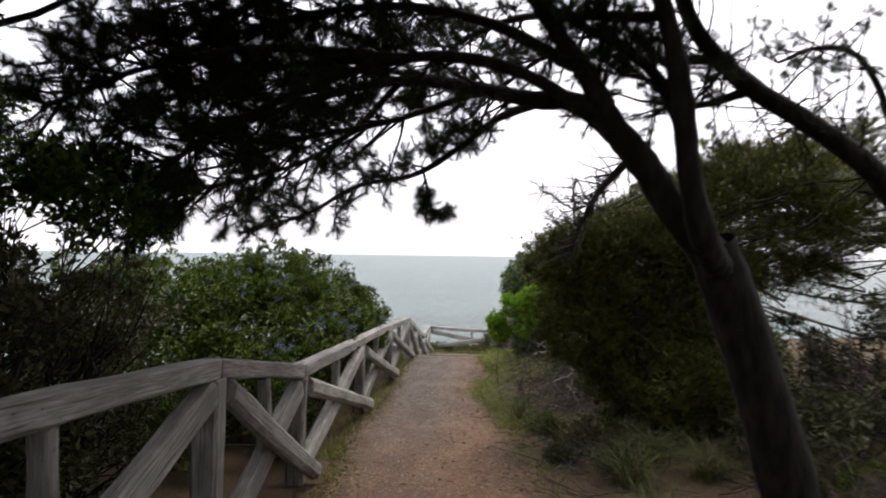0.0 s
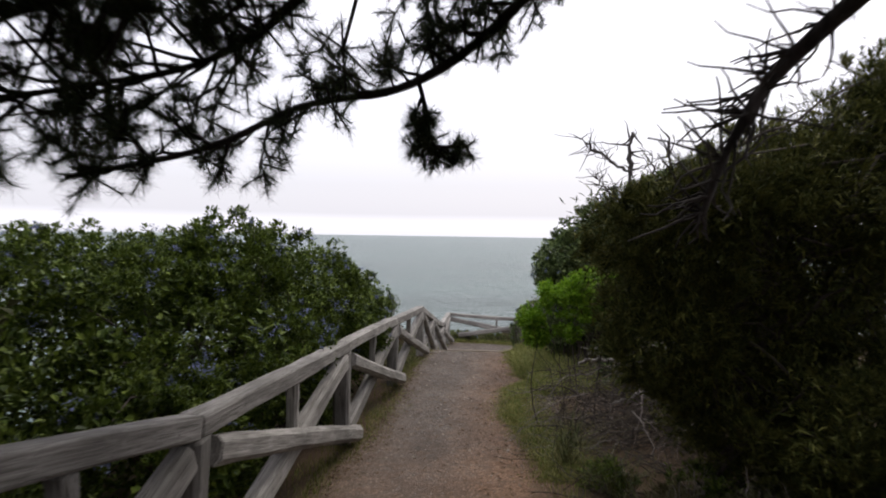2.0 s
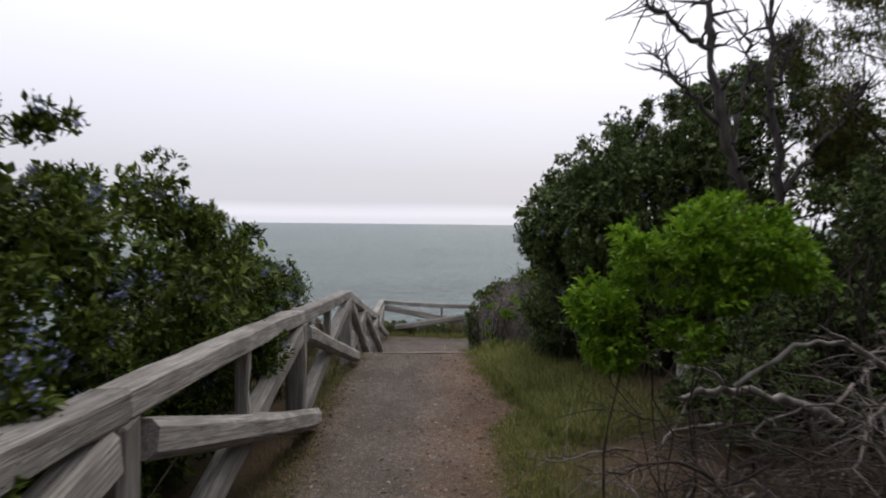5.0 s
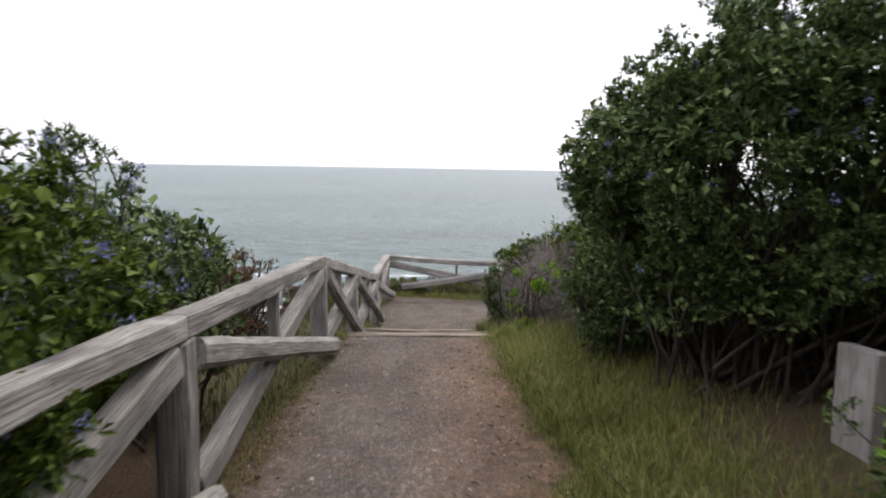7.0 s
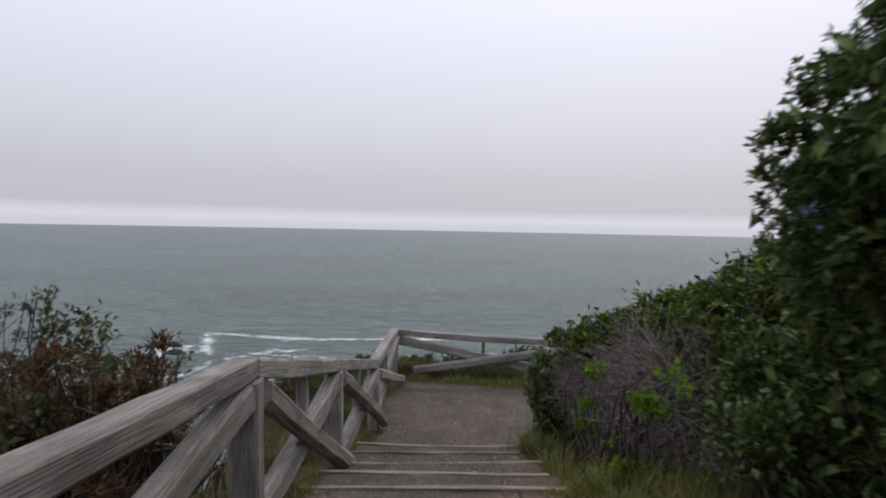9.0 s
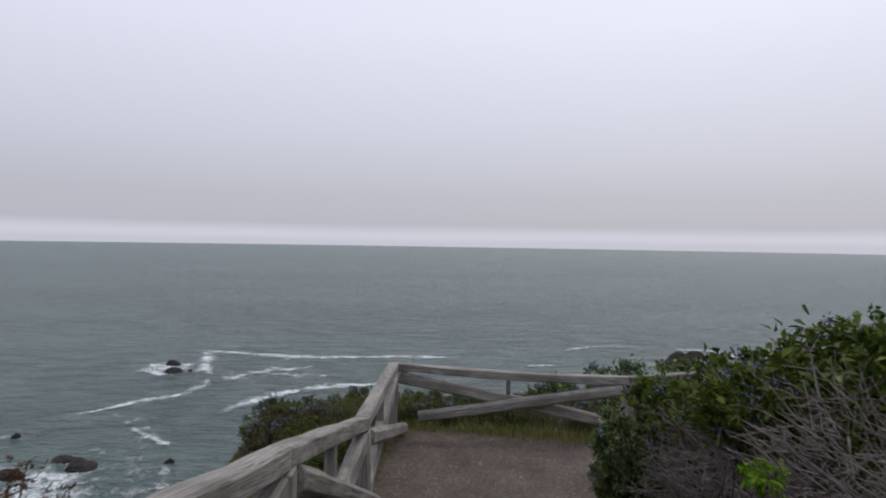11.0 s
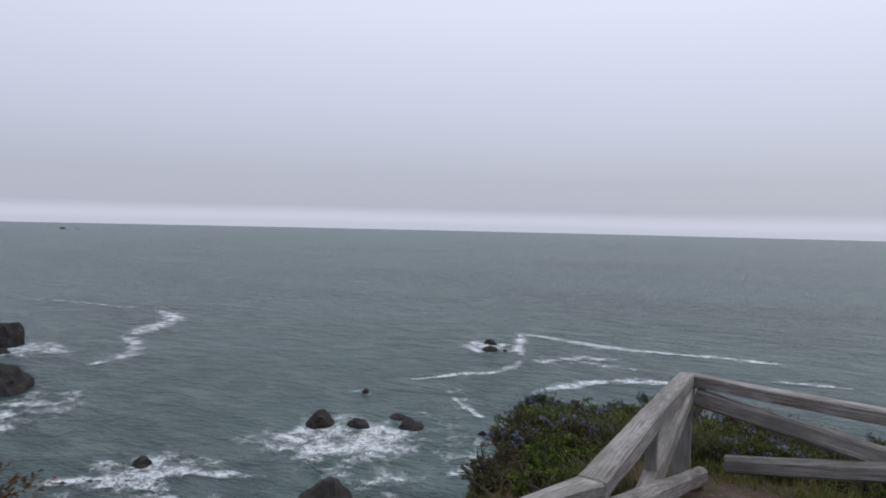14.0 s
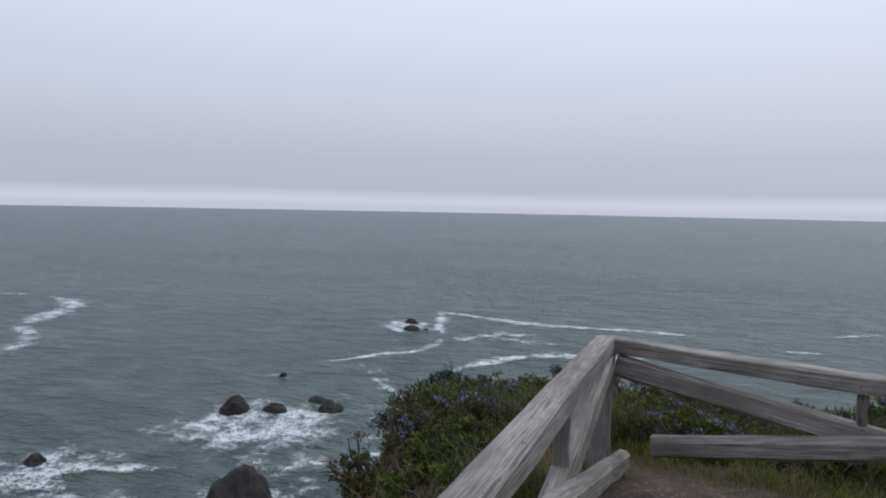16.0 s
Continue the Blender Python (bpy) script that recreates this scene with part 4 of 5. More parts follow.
# ---- the leaning pine ----
def pine():
    r = np.random.default_rng(91)
    foot = (2.1, 3.85, ground_at(2.1, 3.85))
    tree = thing("pine_tree", "old dark leaning coastal pine arching over the path", "tree", at=foot)
    trunk = smooth_line([(2.42, 3.9, foot[2] - 0.3), (2.24, 3.9, 0.6), (2.06, 3.9, 1.19), (1.86, 3.9, 1.78), (1.69, 3.85, 2.18)], 16)
    limbs = [
        ([(1.74, 3.9, 2.05), (1.42, 3.8, 2.39), (1.22, 3.8, 2.68), (1.0, 3.82, 2.96), (0.86, 3.9, 3.28), (0.72, 3.95, 3.5), (0.35, 4.2, 4.2)], 0.125, 0.05),
        ([(1.08, 3.82, 2.86), (0.84, 4.2, 3.19), (0.54, 4.4, 3.26), (0.0, 5.0, 3.52), (-0.49, 5.2, 3.6), (-0.99, 5.3, 3.54), (-1.6, 5.0, 3.25), (-2.2, 4.6, 2.95)], 0.085, 0.02),
        ([(0.62, 4.4, 3.24), (0.38, 5.3, 3.3), (0.08, 5.9, 3.15), (-0.38, 5.9, 2.86), (-0.95, 5.8, 2.72), (-1.35, 5.4, 2.42), (-1.85, 5.0, 2.22)], 0.04, 0.012),
        ([(1.72, 3.8, 2.0), (1.49, 3.5, 2.2), (1.395, 3.5, 2.6), (1.30, 3.5, 3.33), (1.1, 3.7, 4.3)], 0.10, 0.05),
        ([(1.39, 3.5, 2.7), (1.45, 3.9, 3.1), (1.24, 4.0, 3.45), (0.8, 4.6, 4.0)], 0.06, 0.03),
        ([(0.78, 4.0, 3.4), (0.2, 4.3, 3.8), (-0.5, 4.4, 3.95), (-1.3, 4.3, 3.8), (-2.2, 4.1, 3.4)], 0.05, 0.015),
        ([(1.0, 3.82, 2.96), (0.3, 3.9, 3.35), (-0.4, 3.9, 3.4), (-1.2, 4.0, 3.15), (-1.9, 4.1, 2.8), (-2.3, 4.3, 2.55)], 0.05, 0.012),
        ([(1.1, 3.7, 4.1), (0.3, 3.2, 4.5), (-0.6, 2.9, 4.5), (-1.6, 2.8, 4.1)], 0.045, 0.012),
        ([(-0.30, 5.9, 2.88), (-0.25, 5.92, 2.70), (-0.22, 5.92, 2.54), (-0.12, 5.92, 2.47)], 0.014, 0.006),
        ([(1.2, 3.6, 3.6), (0.5, 5.0, 4.1), (-0.1, 6.0, 4.1), (-0.4, 6.7, 3.8)], 0.04, 0.012),
        ([(-0.49, 5.2, 3.6), (-1.0, 5.6, 3.2), (-1.5, 5.6, 2.9), (-2.0, 5.3, 2.7), (-2.4, 4.9, 2.5)], 0.03, 0.010),
        ([(0.0, 5.0, 3.52), (-0.7, 5.4, 3.75), (-1.4, 5.6, 3.75), (-2.1, 5.4, 3.5)], 0.03, 0.010),
        ([(-0.4, 3.9, 3.4), (-1.4, 3.9, 3.45), (-2.3, 4.0, 3.3), (-2.9, 4.0, 3.05)], 0.035, 0.010),
        ([(0.4, 4.2, 4.1), (-0.4, 4.6, 4.4), (-1.3, 4.8, 4.35), (-2.4, 4.6, 3.95)], 0.04, 0.012),
        ([(0.2, 4.9, 3.45), (-0.5, 4.7, 3.15), (-1.2, 4.5, 2.95), (-1.8, 4.4, 2.7)], 0.03, 0.010),
        ([(-0.4, 3.9, 3.4), (-1.3, 4.3, 3.45), (-2.1, 4.5, 3.3), (-2.8, 4.6, 3.0)], 0.035, 0.010),
        ([(0.35, 4.2, 4.2), (-0.8, 4.0, 4.0), (-1.8, 4.1, 3.7), (-2.7, 4.2, 3.4)], 0.04, 0.012),
        ([(0.8, 4.0, 3.45), (0.75, 4.9, 3.75), (0.55, 5.6, 3.75), (0.3, 6.1, 3.6)], 0.03, 0.010),
        # two limbs out of view over the path, added for shade
        ([(1.1, 3.7, 4.1), (1.6, 2.6, 4.8), (1.4, 1.2, 5.1), (0.8, 0.0, 5.0), (0.2, -1.2, 4.7)], 0.06, 0.02),
        ([(1.3, 2.0, 5.0), (0.3, 1.6, 5.2), (-0.8, 1.4, 5.0), (-1.8, 1.2, 4.6)], 0.045, 0.015),
    ]
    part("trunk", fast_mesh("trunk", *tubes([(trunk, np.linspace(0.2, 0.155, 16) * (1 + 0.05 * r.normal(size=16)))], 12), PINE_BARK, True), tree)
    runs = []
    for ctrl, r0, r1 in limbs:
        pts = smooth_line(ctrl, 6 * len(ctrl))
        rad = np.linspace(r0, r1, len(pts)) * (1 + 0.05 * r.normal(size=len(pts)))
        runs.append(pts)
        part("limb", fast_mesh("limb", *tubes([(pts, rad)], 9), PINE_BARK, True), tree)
    lines, tips, ways = [], [], []
    for n, pts in enumerate(runs):
        if n == 3:
            continue
        count = {0: 10, 8: 15, 2: 34, 12: 30, 15: 26, 16: 22, 17: 22, 18: 20, 19: 20}.get(n, 36 if n not in (5, 6, 10, 11, 14) else 46 if n in (5, 6, 14) else 34)
        for s in range(count):
            lo = 0.12 if n in (8,) else 0.3 if n not in (2,) else 0.2
            u = lo + (1 - lo) * (s + r.uniform(0, 1)) / count
            i = min(int(u * (len(pts) - 1)), len(pts) - 2)
            tan = unit(pts[i + 1] - pts[i])
            w = unit(tan * 0.8 + unit(r.normal(size=3)) * 0.9 + np.array([-0.15, 0.1, 0.12 if n != 8 else -0.5]))
            ln = r.uniform(0.3, 0.8) if n not in (2, 8) else r.uniform(0.12, 0.4) if n == 2 else r.uniform(0.07, 0.2)
            f = np.linspace(0, 1, 6)[:, None]
            sub = pts[i] + w * ln * f + np.array([0, 0, 0.10]) * ln * f ** 2 + r.normal(0, 0.018, (6, 3)) * f
            lines.append((sub, np.linspace(0.013, 0.005, 6)))
            for q in range(int(8 + ln * 13)):
                j = r.integers(3, 6)
                w2 = unit(w * 0.6 + unit(r.normal(size=3)) * 1.1 + np.array([0, 0, 0.2]))
                l2 = r.uniform(0.05, 0.18) * (0.6 if n == 8 else 1.0)
                f2 = np.linspace(0, 1, 3)[:, None]
                tw = sub[j] + w2 * l2 * f2
                lines.append((tw, np.array([0.006, 0.005, 0.004])))
                tips.append(tw[-1])
                ways.append(w2)
                if l2 > 0.14:
                    tips.append(tw[1])
                    ways.append(w2)
            tips.append(sub[-1])
            ways.append(w)
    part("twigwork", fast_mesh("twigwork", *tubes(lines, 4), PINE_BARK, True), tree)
    part("needles", fast_mesh("needles", *needle_cloud(np.array(tips), np.array(ways), 54, 0.088, 0.0026, 1.8, 0.06), NEEDLE), tree, "dark green needle tufts", kind="stuff")
    # dense foliage above the view, added to keep sky light off the fence
    p, d, mids = shell_points([(-0.3, 2.6, 5.0, 2.4, 2.0, 0.75), (0.2, 4.3, 5.3, 2.4, 1.7, 0.7), (-1.8, 3.8, 4.9, 1.4, 1.6, 0.6), (2.2, 3.2, 5.2, 1.8, 1.8, 0.7), (-2.6, 1.6, 5.0, 1.6, 1.8, 0.6)], 5000, 93, 0.2, 0.0, 0.2, 0.16)
    part("upper_crown", fast_mesh("upper_crown", *leaf_cloud(p, d, 12, 0.16, 0.05, 1.0, 0.08), NEEDLE), tree, kind="stuff")
    dead = [smooth_line([(1.2, 3.85, 2.75), (1.42, 4.4, 2.92), (1.25, 4.7, 2.71), (1.10, 4.7, 2.51), (1.0, 4.75, 2.28), (0.96, 4.8, 2.1)], 14)]
    dl = [(dead[0], np.linspace(0.045, 0.014, 14))]
    for s in range(110):
        i = r.integers(4, 14)
        w = unit(np.array([-0.7, 0.2, -0.05]) + r.normal(size=3) * 0.75)
        ln = r.uniform(0.08, 0.36)
        f = np.linspace(0, 1, 5)[:, None]
        dl.append((dead[0][min(i, 13)] + w * ln * f + r.normal(0, 0.016, (5, 3)) * f, np.linspace(0.008, 0.003, 5)))
    part("dead_branch", fast_mesh("dead_branch", *tubes(dl, 5), SNAG_BARK, True), tree, "bare dead hanging branch")


pine()


def side_pine():
    r = np.random.default_rng(97)
    g = ground_at(4.9, 5.6)
    tree = thing("pine_tree", "second dark pine leaning in over the undergrowth", "tree", at=(4.9, 5.6, g))
    main = smooth_line([(4.9, 5.6, g - 0.3), (4.5, 5.4, 1.8), (3.87, 5.2, 2.73), (3.15, 5.1, 3.23), (2.49, 5.0, 3.57), (2.07, 5.0, 4.0), (1.85, 5.0, 4.5)], 26)
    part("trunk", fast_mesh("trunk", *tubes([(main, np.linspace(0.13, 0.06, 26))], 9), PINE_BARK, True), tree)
    lines, tips, ways = [], [], []
    limbs = [smooth_line([(4.3, 5.5, 1.6), (4.4, 5.8, 3.2), (4.0, 5.7, 4.0), (3.5, 5.6, 4.1), (3.1, 5.6, 3.95)], 16), smooth_line([(2.56, 5.0, 3.54), (2.2, 5.1, 3.42), (1.8, 5.3, 3.4)], 10),
             smooth_line([(2.28, 5.0, 3.78), (1.7, 5.4, 3.9), (1.2, 5.8, 4.1)], 10)]
    for n, pts in enumerate(limbs):
        lines.append((pts, np.linspace(0.05, 0.015, len(pts))))
        for s in range(34 if n == 0 else 16):
            i = r.integers(4, len(pts))
            w = unit(r.normal(size=3) + np.array([-0.3, 0, 0.1]))
            ln = r.uniform(0.2, 0.55)
            f = np.linspace(0, 1, 5)[:, None]
            sub = pts[i] + w * ln * f
            lines.append((sub, np.linspace(0.01, 0.004, 5)))
            for q in range(6):
                w2 = unit(w + r.normal(size=3) * 0.6)
                tips.append(sub[r.integers(2, 5)] + w2 * 0.1)
                ways.append(w2)
    for s in range(40):
        a = main[r.integers(2, 9)]
        w = unit(np.array([-0.2, 0.5, -0.25]) + r.normal(size=3) * 0.8)
        f = np.linspace(0, 1, 6)[:, None]
        lines.append((a + w * r.uniform(0.4, 1.1) * f + r.normal(0, 0.05, (6, 3)) * f, np.linspace(0.010, 0.003, 6)))
    for s in range(46):
        a = main[r.integers(9, 24)]
        w = unit(np.array([-0.35, 0.3, 0.15]) + r.normal(size=3) * 0.6)
        f = np.linspace(0, 1, 7)[:, None]
        run = a + w * r.uniform(0.35, 0.9) * f + np.cumsum(r.normal(0, 0.03, (7, 3)), 0) * f
        lines.append((run, np.linspace(0.012, 0.004, 7)))
        for q in range(4):
            k = r.integers(2, 7)
            w2 = unit(w + r.normal(size=3) * 0.8)
            lines.append((run[k] + w2 * r.uniform(0.1, 0.3) * f[::2], np.linspace(0.006, 0.003, 4)))
    part("branchwork", fast_mesh("branchwork", *tubes(lines, 5), PINE_BARK, True), tree)
    part("needles", fast_mesh("needles", *needle_cloud(np.array(tips), np.array(ways), 60, 0.085, 0.0034, 1.0, 0.07), NEEDLE), tree, "dark green needle tufts", kind="stuff")


side_pine()


# ---- dead snag, brushwood and driftwood ----
def snag():
    r = np.random.default_rng(101)
    g = ground_at(2.55, 11.7)
    tree = thing("dead_tree", "bare dead grey tree standing in the scrub", "tree", at=(2.55, 11.7, g))
    stems = [([(3.0, 11.8, g - 0.2), (2.95, 11.7, 1.45), (2.64, 11.6, 2.24), (2.48, 11.6, 3.06), (2.52, 11.6, 3.53)], 0.09),
             ([(2.5, 11.6, 2.95), (2.2, 11.55, 3.1), (1.9, 11.5, 3.3), (1.68, 11.5, 3.44)], 0.035),
             ([(3.3, 11.9, g - 0.1), (3.3, 11.8, 1.58), (3.13, 11.7, 2.59), (3.1, 11.7, 3.47)], 0.075),
             ([(2.62, 11.6, 2.3), (2.2, 11.5, 2.62), (1.94, 11.5, 2.86)], 0.035),
             ([(3.13, 11.7, 2.6), (3.25, 11.7, 2.9), (3.29, 11.7, 3.1)], 0.03),
             ([(2.7, 11.6, 2.1), (2.85, 11.6, 2.7), (2.82, 11.6, 3.19)], 0.035),
             ([(3.28, 11.8, 1.7), (3.7, 11.6, 2.3), (3.9, 11.5, 2.7)], 0.04)]
    for ctrl, rad in stems:
        pts = smooth_line(ctrl, 5 * len(ctrl))
        pts[1:-1] += r.normal(0, 0.018, (len(pts) - 2, 3))
        lines = [(pts, np.linspace(rad * 0.8, rad * 0.22, len(pts)) * (1 + 0.12 * r.normal(size=len(pts))))]
        for s in range(34):
            i = r.integers(len(pts) // 3, len(pts))
            w = unit(r.normal(size=3) * 0.8 + np.array([-0.1, 0, 0.6]))
            ln = r.uniform(0.1, 0.4)
            f = np.linspace(0, 1, 5)[:, None]
            lines.append((pts[i] + w * ln * f + r.normal(0, 0.02, (5, 3)) * f, np.linspace(rad * 0.22, 0.003, 5)))
        part("stem", fast_mesh("stem", *tubes(lines, 6), SNAG_BARK, True), tree)


snag()


def brushwood():
    r = np.random.default_rng(103)
    tangle = thing("brushwood", "tangle of bleached dead branches and twigs beside the path", "brushwood", at=(2.0, 9.2, ground_at(2.0, 9.2)))

    def crooked(a, w, ln, rad, n=9, kink=0.05, sag=0.25):
        f = np.linspace(0, 1, n)[:, None]
        walk_off = np.cumsum(r.normal(0, kink * ln / 3, (n, 3)), 0)
        pts = a + w * ln * f + walk_off + np.array([0, 0, -sag * ln]) * f ** 2
        pts[:, 2] = np.maximum(pts[:, 2], land_height(pts[:, 0], pts[:, 1]) + 0.01)
        return pts, np.linspace(rad, rad * 0.35, n)
    for s in range(84):
        x, y = r.uniform(1.1, 3.3), r.uniform(8.3, 10.0)
        g = ground_at(x, y)
        a = np.array([x, y, g + r.uniform(0.0, 1.0) * min(1.0, (x - 0.6) * 0.7)])
        w = unit(np.array([r.normal(-0.5, 0.7), r.normal(-0.2, 0.6), r.normal(0.12, 0.3)]))
        main = crooked(a, w, r.uniform(0.4, 0.95), r.uniform(0.005, 0.012), 9, 0.10)
        bark = (DRY_TWIG, TWIG_BARK, GREY_TWIG, TWIG_BARK)[s % 4]
        branch = part("dead_branch", fast_mesh("dead_branch", *tubes([main], 6), bark, True), tangle)
        for q in range(7):
            k = r.integers(2, 9)
            side = crooked(main[0][k], unit(w + r.normal(size=3) * 0.8), r.uniform(0.15, 0.5), main[1][k] * 0.6, 6)
            part("side_twig", fast_mesh("side_twig", *tubes([side], 5), bark, True), branch, world_at=False)
    rest = []
    for s in range(1300):
        x, y = 2.1 + r.normal(0, 0.6), 8.9 + r.normal(0, 0.8)
        x = 2.2 - x if x < 1.1 else x
        a = np.array([x, y, ground_at(x, y) + abs(r.normal(0, 0.38))])
        w = unit(np.array([r.normal(-0.2, 0.8), r.normal(-0.1, 0.7), r.normal(0.1, 0.35)]))
        rest.append(crooked(a, w, r.uniform(0.15, 0.5), r.uniform(0.003, 0.006), 5))
    part("twigwork", fast_mesh("twigwork", *tubes(rest, 4), TWIG_BARK, True), tangle, kind="stuff")
    for ctrl, rad, label in (([(2.9, 9.2, 0.72), (2.55, 9.15, 0.9), (2.25, 9.2, 0.74), (1.95, 9.2, 0.86), (1.7, 9.2, 0.84), (1.45, 9.3, 0.64)], 0.018, "bleached driftwood branch"),
                             ([(2.5, 9.9, 0.25), (2.0, 9.85, 0.42), (1.6, 9.85, 0.46), (1.45, 9.85, 0.40)], 0.028, "split grey log"),
                             ([(2.7, 8.7, 0.12), (2.3, 8.8, 0.3), (1.9, 8.75, 0.32), (1.6, 8.8, 0.2)], 0.02, "crooked grey branch")):
        d = thing("driftwood", label + " lying on the brushwood", "driftwood", at=ctrl[0])
        pts = smooth_line(ctrl, 22)
        pts[:, 1:] += r.normal(0, 0.012, (22, 2))
        part("limb", fast_mesh("limb", *tubes([(pts, rad * np.linspace(1.1, 0.6, 22) * (1 + 0.12 * r.normal(size=22)))], 8), DRIFT_WOOD, True), d)
        fork = crooked(pts[12], unit(np.array([-0.6, -0.3, 0.5])), 0.4, rad * 0.5)
        part("fork", fast_mesh("fork", *tubes([fork], 6), DRIFT_WOOD, True), d)


brushwood()


# ---- marker board and edging ----
def marker():
    g = ground_at(2.75, 12.3)
    m = thing("marker_board", "low weathered pale grey wooden board standing in the grass", "marker board", at=(2.75, 12.3, g))
    beam("board", (2.75, 12.3, g - 0.2), (2.77, 12.36, 0.34), 0.09, 0.33, m, DRIFT_PLANK, 0.1, wobble=0.004)
    e = thing("edging_plank", "half-buried pale plank along the path edge", "plank", at=(1.6, 12.3, ground_at(1.6, 12.3)))
    beam("plank", (1.68, 12.7, ground_at(1.68, 12.7) - 0.012), (1.56, 12.0, ground_at(1.56, 12.0) - 0.01), 0.035, 0.04, e, STEP_WOOD, 0.15)


DRIFT_PLANK = wood_material("pale_plank", (0.10, 0.09, 0.08), (0.25, 0.23, 0.21), (0.40, 0.375, 0.35))
marker()


# ---- undergrowth below the pine ----
def undergrowth():
    r = np.random.default_rng(131)
    for n, (x, y, s) in enumerate(((1.5, 6.6, 0.3), (2.1, 6.2, 0.4), (1.25, 7.4, 0.22), (2.9, 5.4, 0.45), (1.6, 5.5, 0.28), (3.4, 4.6, 0.5), (2.6, 4.6, 0.35), (1.15, 6.0, 0.18), (1.9, 7.0, 0.3), (3.6, 6.0, 0.5))):
        g = ground_at(x, y)
        bush("undergrowth", "low olive and brown undergrowth below the pine", "undergrowth", [(x, y, g + 0.05, s, s, s * 0.8)], 320, 500 + 6 * n,
             (HEATH_LEAF, BROWN_LEAF, CEANO_LEAF)[n % 3], 6, 0.05, 0.018, twigs=60, group="undergrowth", rough=0.3, bark=GREY_TWIG, thick=0.005)
    lines = []
    for s in range(520):
        x, y = r.uniform(0.85, 4.0), r.uniform(3.6, 8.2)
        f = np.linspace(0, 1, 5)[:, None]
        w = unit(np.array([r.normal(), r.normal(), abs(r.normal(0.1, 0.35))]))
        a = np.array([x, y, ground_at(x, y) + 0.01])
        lines.append((a + w * r.uniform(0.15, 0.6) * f + r.normal(0, 0.03, (5, 3)) * f, np.linspace(r.uniform(0.003, 0.007), 0.002, 5)))
    tagged(new("fallen_twigs", fast_mesh("fallen_twigs", *tubes(lines, 4), TWIG_BARK, True)), "fallen dead twigs on the shaded ground", "twigs", kind="stuff")


undergrowth()


# ---- unseen pines added to shade the start of the path ----
def shade_pine(x, y, z, size, seed, reach=0.0):
    g = ground_at(x, y)
    tree = thing("pine_tree", "unseen dark pine added to shade the path's start", "tree", "grove pines", (x, y, g))
    stem = smooth_line([(x, y, g - 0.3), (x + 0.1, y, g + 2.0), (x - 0.1, y + 0.1, z)], 10)
    part("trunk", fast_mesh("trunk", *tubes([(stem, np.linspace(0.22, 0.09, 10))], 9), PINE_BARK, True), tree)
    stem[-4:, 0] += reach * np.linspace(0.2, 0.8, 4)
    x += reach
    lobes = [(x, y, z + 0.6, size, size, 1.0), (x + size * 0.5, y + size * 0.3, z + 1.4, size * 0.7, size * 0.7, 0.9), (x - size * 0.5, y - size * 0.2, z + 1.2, size * 0.7, size * 0.7, 0.9)]
    p, d, mids = shell_points(lobes, 850, seed, 0.15, 0.1, 0.3, 0.2)
    part("needles", fast_mesh("needles", *leaf_cloud(p, d, 11, 0.2, 0.07, 0.8, 0.1), NEEDLE), tree, kind="stuff")
    part("branchwork", fast_mesh("branchwork", *tubes(twig_lines(np.repeat(stem[7:8], 40, 0), mids[:40], seed, 0.03, 0.1, 6), 5), PINE_BARK, True), tree, kind="stuff")


# all stand beside, above or behind the view, only to block sky light
shade_pine(-2.6, -3.4, 3.6, 2.6, 601)
shade_pine(3.2, -3.0, 3.8, 2.6, 611)
shade_pine(-3.6, 0.6, 5.0, 2.2, 621)
shade_pine(-3.1, 1.7, 4.8, 2.0, 641, 1.8)
shade_pine(-2.9, -0.6, 4.1, 2.3, 651, 1.6)
shade_pine(2.9, -0.8, 4.3, 2.3, 661, -1.0)
shade_pine(4.6, 1.4, 3.6, 2.0, 671)
shade_pine(-3.9, 4.2, 4.9, 2.2, 675, 0.6)
shade_pine(3.9, 2.7, 4.9, 2.2, 678)
# added wall of foliage out of view, stops light from right and rear
bush("thicket", "unseen light-blocking thicket added round the start of the path", "shrub",
     [(2.8, -3.0, 1.6, 1.5, 1.5, 2.2), (3.6, -0.4, 1.5, 1.2, 1.6, 1.9), (0.2, -4.6, 2.0, 2.4, 1.0, 2.4)], 5000, 681, BROWN_LEAF, 7, 0.09, 0.055, twigs=100, inner=0.4, core=2600)


# ---- grass, pebbles and litter ----
def blades(name, label, spots, heights, lean, mat, width=0.006):
    r = np.random.default_rng(len(spots))
    n = len(spots)
    a = r.uniform(0, 6.283, n)
    side = np.column_stack([np.cos(a), np.sin(a), np.zeros(n)])
    fall = np.column_stack([-np.sin(a), np.cos(a), np.zeros(n)]) * (lean * r.uniform(0.2, 1.4, n))[:, None]
    h = heights[:, None]
    up = np.array([0, 0, 1.0])
    w = width * r.uniform(0.6, 1.3, (n, 1))
    v = np.empty((n, 5, 3))
    v[:, 0], v[:, 1] = spots - side * w * 0.5, spots + side * w * 0.5
    m = spots + up * h * 0.6 + fall * h * 0.3
    v[:, 2], v[:, 3] = m - side * w * 0.4, m + side * w * 0.4
    v[:, 4] = spots + up * h * 0.92 + fall * h
    b = np.arange(n)[:, None] * 5
    me = fast_mesh(name, v.reshape(-1, 3), [np.concatenate([b, b + 1, b + 3, b + 2], 1), np.concatenate([b + 2, b + 3, b + 4], 1)], mat)
    return tagged(new(name, me), label, "grass", kind="stuff")


